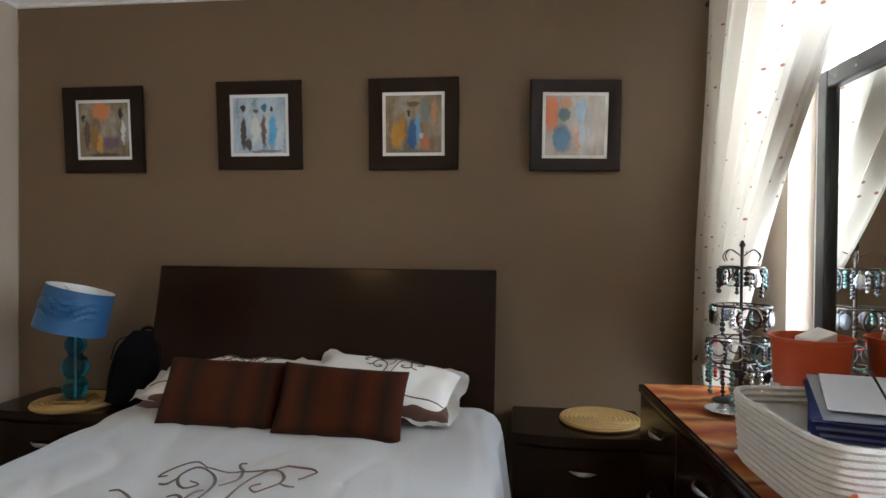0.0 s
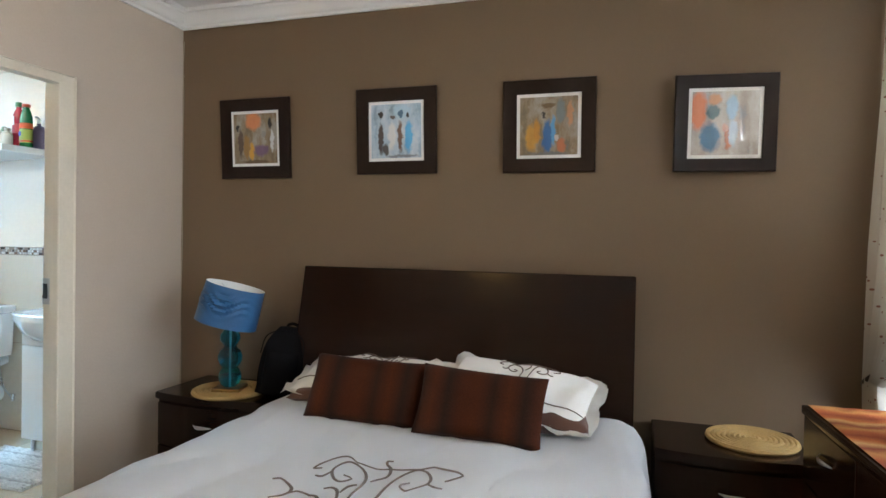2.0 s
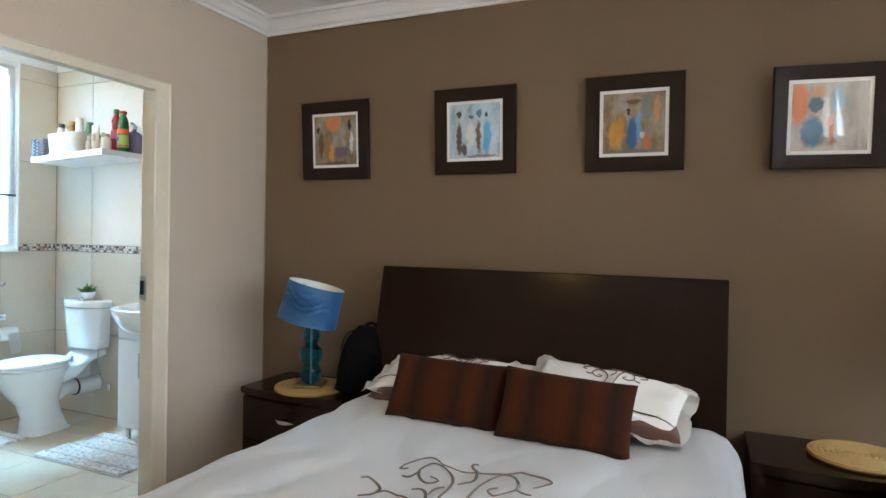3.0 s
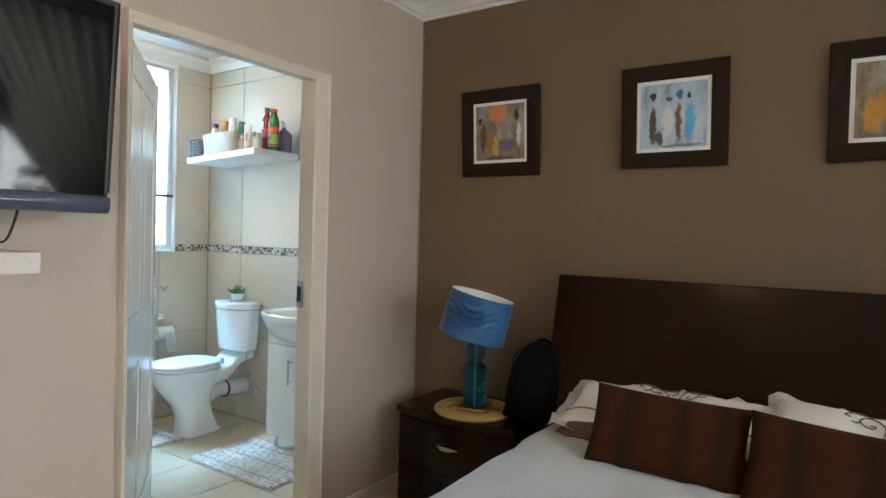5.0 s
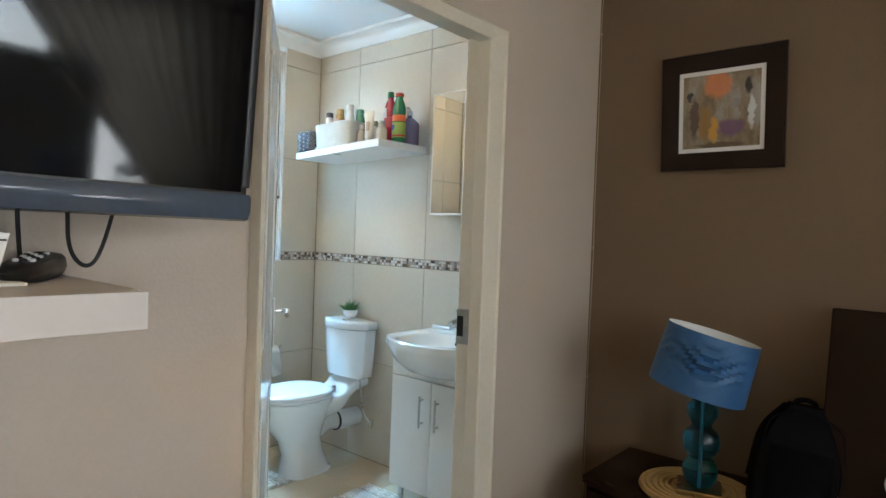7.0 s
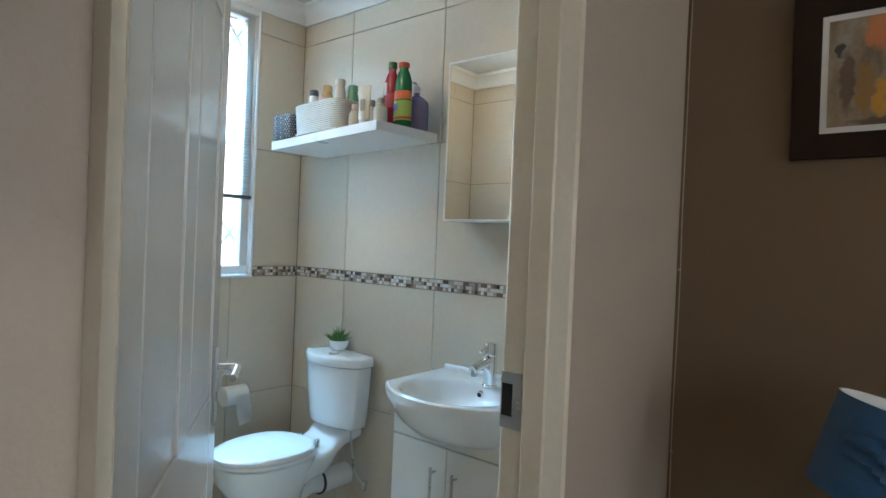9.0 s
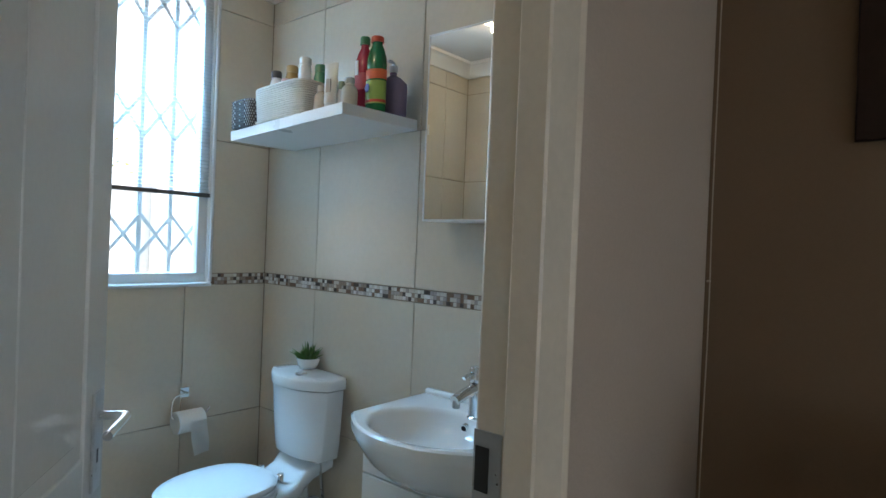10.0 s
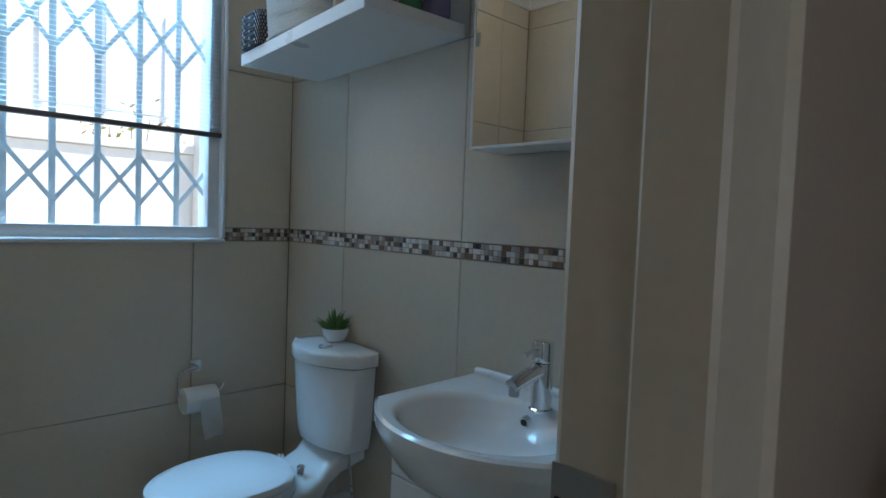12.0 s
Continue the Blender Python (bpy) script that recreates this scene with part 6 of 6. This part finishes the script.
tubec = thing("cream_tube", in_bath(-3.755, 2.905, on_shelf(-3.755), 0, 0, 12), "cream printed cosmetic tube standing on its cap", "tube", "toiletries on the bathroom shelf")
bm = grid_faces(bmesh.new(), [[(0.026 * math.cos(a) * (1 + 0.20 * t), 0.020 * math.sin(a) * (1 - t) + 0.0012 * math.sin(a), 0.024 + 0.145 * t) for a in [2 * math.pi * i / 24 for i in range(24)]] for t in [k / 8 for k in range(9)]], True, True)
part("body", bm, plastic("tube_plastic", (0.62, 0.56, 0.46), 0.4), tubec)
part("print", boxed((-0.012, -0.0165, 0.060), (0.010, -0.0125, 0.110), 0.002), plastic("tube_print", (0.42, 0.33, 0.24), 0.4), tubec)
part("cap", turned([(0.023, 0), (0.023, 0.023)], 20, 1.0, 0.85), plastic("tube_cap", (0.55, 0.50, 0.42), 0.4), tubec)
bottle("lotion_bottle", -3.835, 2.925, 0.026, 0.080, 0.014, 0.005, (0.50, 0.42, 0.33), (0.55, 0.5, 0.42), 0.02, "small beige lotion bottle")
bottle("lotion_bottle", -3.845, 3.030, 0.024, 0.110, 0.013, 0.006, (0.62, 0.58, 0.52), (0.20, 0.26, 0.18), 0.03, "slim cream lotion bottle with a green cap")
rope_box("toiletry_basket", in_bath(-4.040, 2.965, on_shelf(-4.040), 0, -1.83, 0), 0.305, 0.190, 0.132, 0.0042, ROPE_WHITE, "white rope basket filled with toiletry bottles", "basket", 1.05)
for x, y, r, h, c, k, lab in ((-4.125, 2.925, 0.024, 0.185, (0.72, 0.70, 0.66), (0.05, 0.05, 0.06), "white bottle with a dark cap"), (-4.078, 2.965, 0.027, 0.205, (0.42, 0.26, 0.09), (0.45, 0.28, 0.10), "amber bottle"),
                             (-4.035, 2.910, 0.022, 0.140, (0.60, 0.30, 0.24), (0.62, 0.40, 0.34), "pink bottle"), (-4.020, 2.985, 0.018, 0.185, (0.14, 0.03, 0.03), (0.10, 0.02, 0.02), "dark red bottle"),
                             (-3.965, 2.945, 0.026, 0.210, (0.75, 0.74, 0.71), (0.72, 0.71, 0.68), "white roll-on bottle"), (-3.935, 2.995, 0.026, 0.190, (0.10, 0.28, 0.17), (0.08, 0.24, 0.14), "green bottle"), (-4.150, 2.990, 0.016, 0.135, (0.6, 0.6, 0.62), (0.15, 0.15, 0.16), "small clear bottle")):
    bottle("toiletry_bottle", x, y, r * 1.08, h * 1.10 - 0.032, r * 0.78, 0.004, c, k, 0.028, lab + " in the rope basket", z=0.0085)


def wicker_box():
    w = thing("wicker_basket", in_bath(-4.285, 2.925, on_shelf(-4.285), 0, -1.83, 0), "small dark wicker basket holding brushes", "basket")
    W, D, H = 0.068, 0.058, 0.112
    part("liner", boxed((-W + 0.004, -D + 0.004, 0), (W - 0.004, D - 0.004, H - 0.012)), WICKER, w)
    light = bmesh.new()
    for k in range(10):
        z = 0.006 + k * 0.0114
        pts = []
        for i in range(49):
            a = 2 * math.pi * i / 48
            c, s = math.cos(a), math.sin(a)
            wob = 0.0025 * (1 if (i + k) % 2 else -1)
            pts.append((math.copysign(abs(c) ** 0.3, c) * (W + wob), math.copysign(abs(s) ** 0.3, s) * (D + wob), z))
        part("strand", tubed(pts, 0.0042, 6), WICKER, w)
        for i in range(k % 2, 48, 2):
            x, y, zz = pts[i]
            f = 1.05
            box(light, (x * f - 0.003, y * f - 0.003, zz - 0.0035), (x * f + 0.003, y * f + 0.003, zz + 0.0035))
    tagged(part("pale_weave", light, WICKER_PALE, w), "pale woven flecks", kind="stuff")
    rng = random.Random(9)
    for k in range(6):
        part("brush", tubed([(rng.uniform(-0.045, 0.045), rng.uniform(-0.03, 0.03), 0.06), (rng.uniform(-0.05, 0.05), rng.uniform(-0.04, 0.04), rng.uniform(0.118, 0.138))], rng.uniform(0.007, 0.013), 8), BLACK_PLASTIC, w)


wicker_box()


def paper_holder():
    h = thing("toilet_roll_holder", pose(B_WEST + 0.002, 2.842, 0.734), "chrome toilet roll holder with a half-used roll", "roll holder")
    part("wall_plate", boxed((0, -0.022, -0.022), (0.012, 0.022, 0.022), 0.003), CHROME, h)
    pts = curve_points([(0.012, 0.0, 0.0), (0.045, -0.005, 0.004), (0.055, -0.050, 0.0), (0.058, -0.075, -0.020), (0.060, -0.078, -0.075), (0.062, -0.060, -0.095), (0.062, 0.0, -0.095), (0.062, 0.066, -0.095), (0.064, 0.090, -0.068)], 6)
    part("wire_arm", tubed(pts, 0.0045, 10), CHROME, h)
    roll = bmesh.new()
    tube(roll, [(0.062, -0.064, -0.113), (0.062, -0.062, -0.113), (0.062, 0.054, -0.113), (0.062, 0.056, -0.113)], lambda k: 0.047 - 0.003 * (abs(k - 0.5) > 0.4), 32)
    r = part("paper_roll", roll, WHITE_PAPER, h, "white paper roll")
    sheet = grid_faces(bmesh.new(), [[(0.1095 + 0.006 * math.sin(z * 40 + y * 50) * (-0.105 - z) / 0.1, y + 0.018 * (-0.105 - z) / 0.15, z - 0.10 * (0.05 - y) * (-0.105 - z)) for y in [-0.020 + 0.074 * i / 8 for i in range(9)]] for z in [-0.105 - 0.0145 * k for k in range(11)]])
    bmesh.ops.solidify(sheet, geom=sheet.faces[:], thickness=0.001)
    part("loose_sheet", sheet, WHITE_PAPER, r)


paper_holder()


def woven_rug(m, w, d, label, seed):
    rug = thing("bath_rug", m, label, "rug", "white bathroom rugs")
    rng = random.Random(seed)
    part("backing", boxed((-w / 2, -d / 2, 0), (w / 2, d / 2, 0.006)), RUG_WHITE, rug)
    rows = int(d / 0.021)
    for j in range(rows):
        y = -d / 2 + (j + 0.5) * d / rows
        lumps = int(w / 0.020)
        pts = [(-w / 2 + w * i / lumps, y + rng.uniform(-0.0015, 0.0015), 0.009 + rng.uniform(-0.001, 0.003)) for i in range(lumps + 1)]
        part("woven_strip", tubed(pts, lambda t: 0.0082 + 0.0016 * math.sin(t * lumps * 2.1 + j), 6), RUG_GREY if j % 7 == 3 else RUG_WHITE, rug)


woven_rug(in_bath(-3.330, 2.710, 0.001, 0, 0, 0), 0.72, 0.46, "white woven bath rug with grey flecks before the vanity", 1)
woven_rug(in_bath(-4.270, 2.440, 0.001, 0, 0, 0), 0.48, 0.44, "white woven bath rug with grey flecks before the toilet", 2)

# ---- tiles ----
X_CUTS = [B_WEST - 0.0005, -4.208, -3.606, -3.004, B_EAST - 0.003]
wall_tiles(bath_north, 0, B_NORTH + 0.006, X_CUTS)
wall_tiles(bath_south, 0, B_SOUTH - 0.006, X_CUTS)
wall_tiles(bath_west, 1, B_WEST - 0.006, [B_SOUTH, 1.629, 2.231, 2.833, B_NORTH], [(BW_Y0 - 0.001, BW_Y1 + 0.001, BW_Z0 - 0.001, BW_Z1 + 0.1)])
mosaic_band(bath_north, 0, B_NORTH + 0.0065, B_WEST, B_EAST)
mosaic_band(bath_south, 0, B_SOUTH + 0.0, B_WEST, B_EAST)
mosaic_band(bath_west, 1, B_WEST - 0.0065, BW_Y1 + 0.012, B_NORTH)
mosaic_band(bath_west, 1, B_WEST - 0.0065, B_SOUTH, BW_Y0 - 0.012)


def floor_tiles(parent, x0, x1, y0, y1, size, ox, oy, name="tile"):
    full = tile_mesh("floor_tile", size - 0.004, size - 0.004, 0.010, FLOOR_TILE)
    x = x0 - ((x0 - ox) % size)
    while x < x1:
        y = y0 - ((y0 - oy) % size)
        while y < y1:
            a, b, c, d = max(x, x0), min(x + size, x1), max(y, y0), min(y + size, y1)
            if b - a > 0.02 and d - c > 0.02:
                whole = b - a > size - 0.001 and d - c > size - 0.001
                me = full if whole else tile_mesh("floor_tile", b - a - 0.004, d - c - 0.004, 0.010, FLOOR_TILE)
                piece(name, me, parent, ((a + b) / 2, (c + d) / 2, -0.0055))
            y += size
        x += size


floor_tiles(bath_floor, B_WEST, B_EAST - 0.001, B_SOUTH, B_NORTH, 0.40, -4.05, 2.90)
floor_tiles(bath_floor, B_EAST + 0.001, WEST, DOOR_L - 0.01, DOOR_R + 0.01, 0.40, -4.05, 2.90)
bed_floor = bpy.data.objects["floor"]
floor_tiles(bed_floor, WEST + 0.001, EAST - 0.001, SOUTH, NORTH, 0.40, -2.545, 3.1)
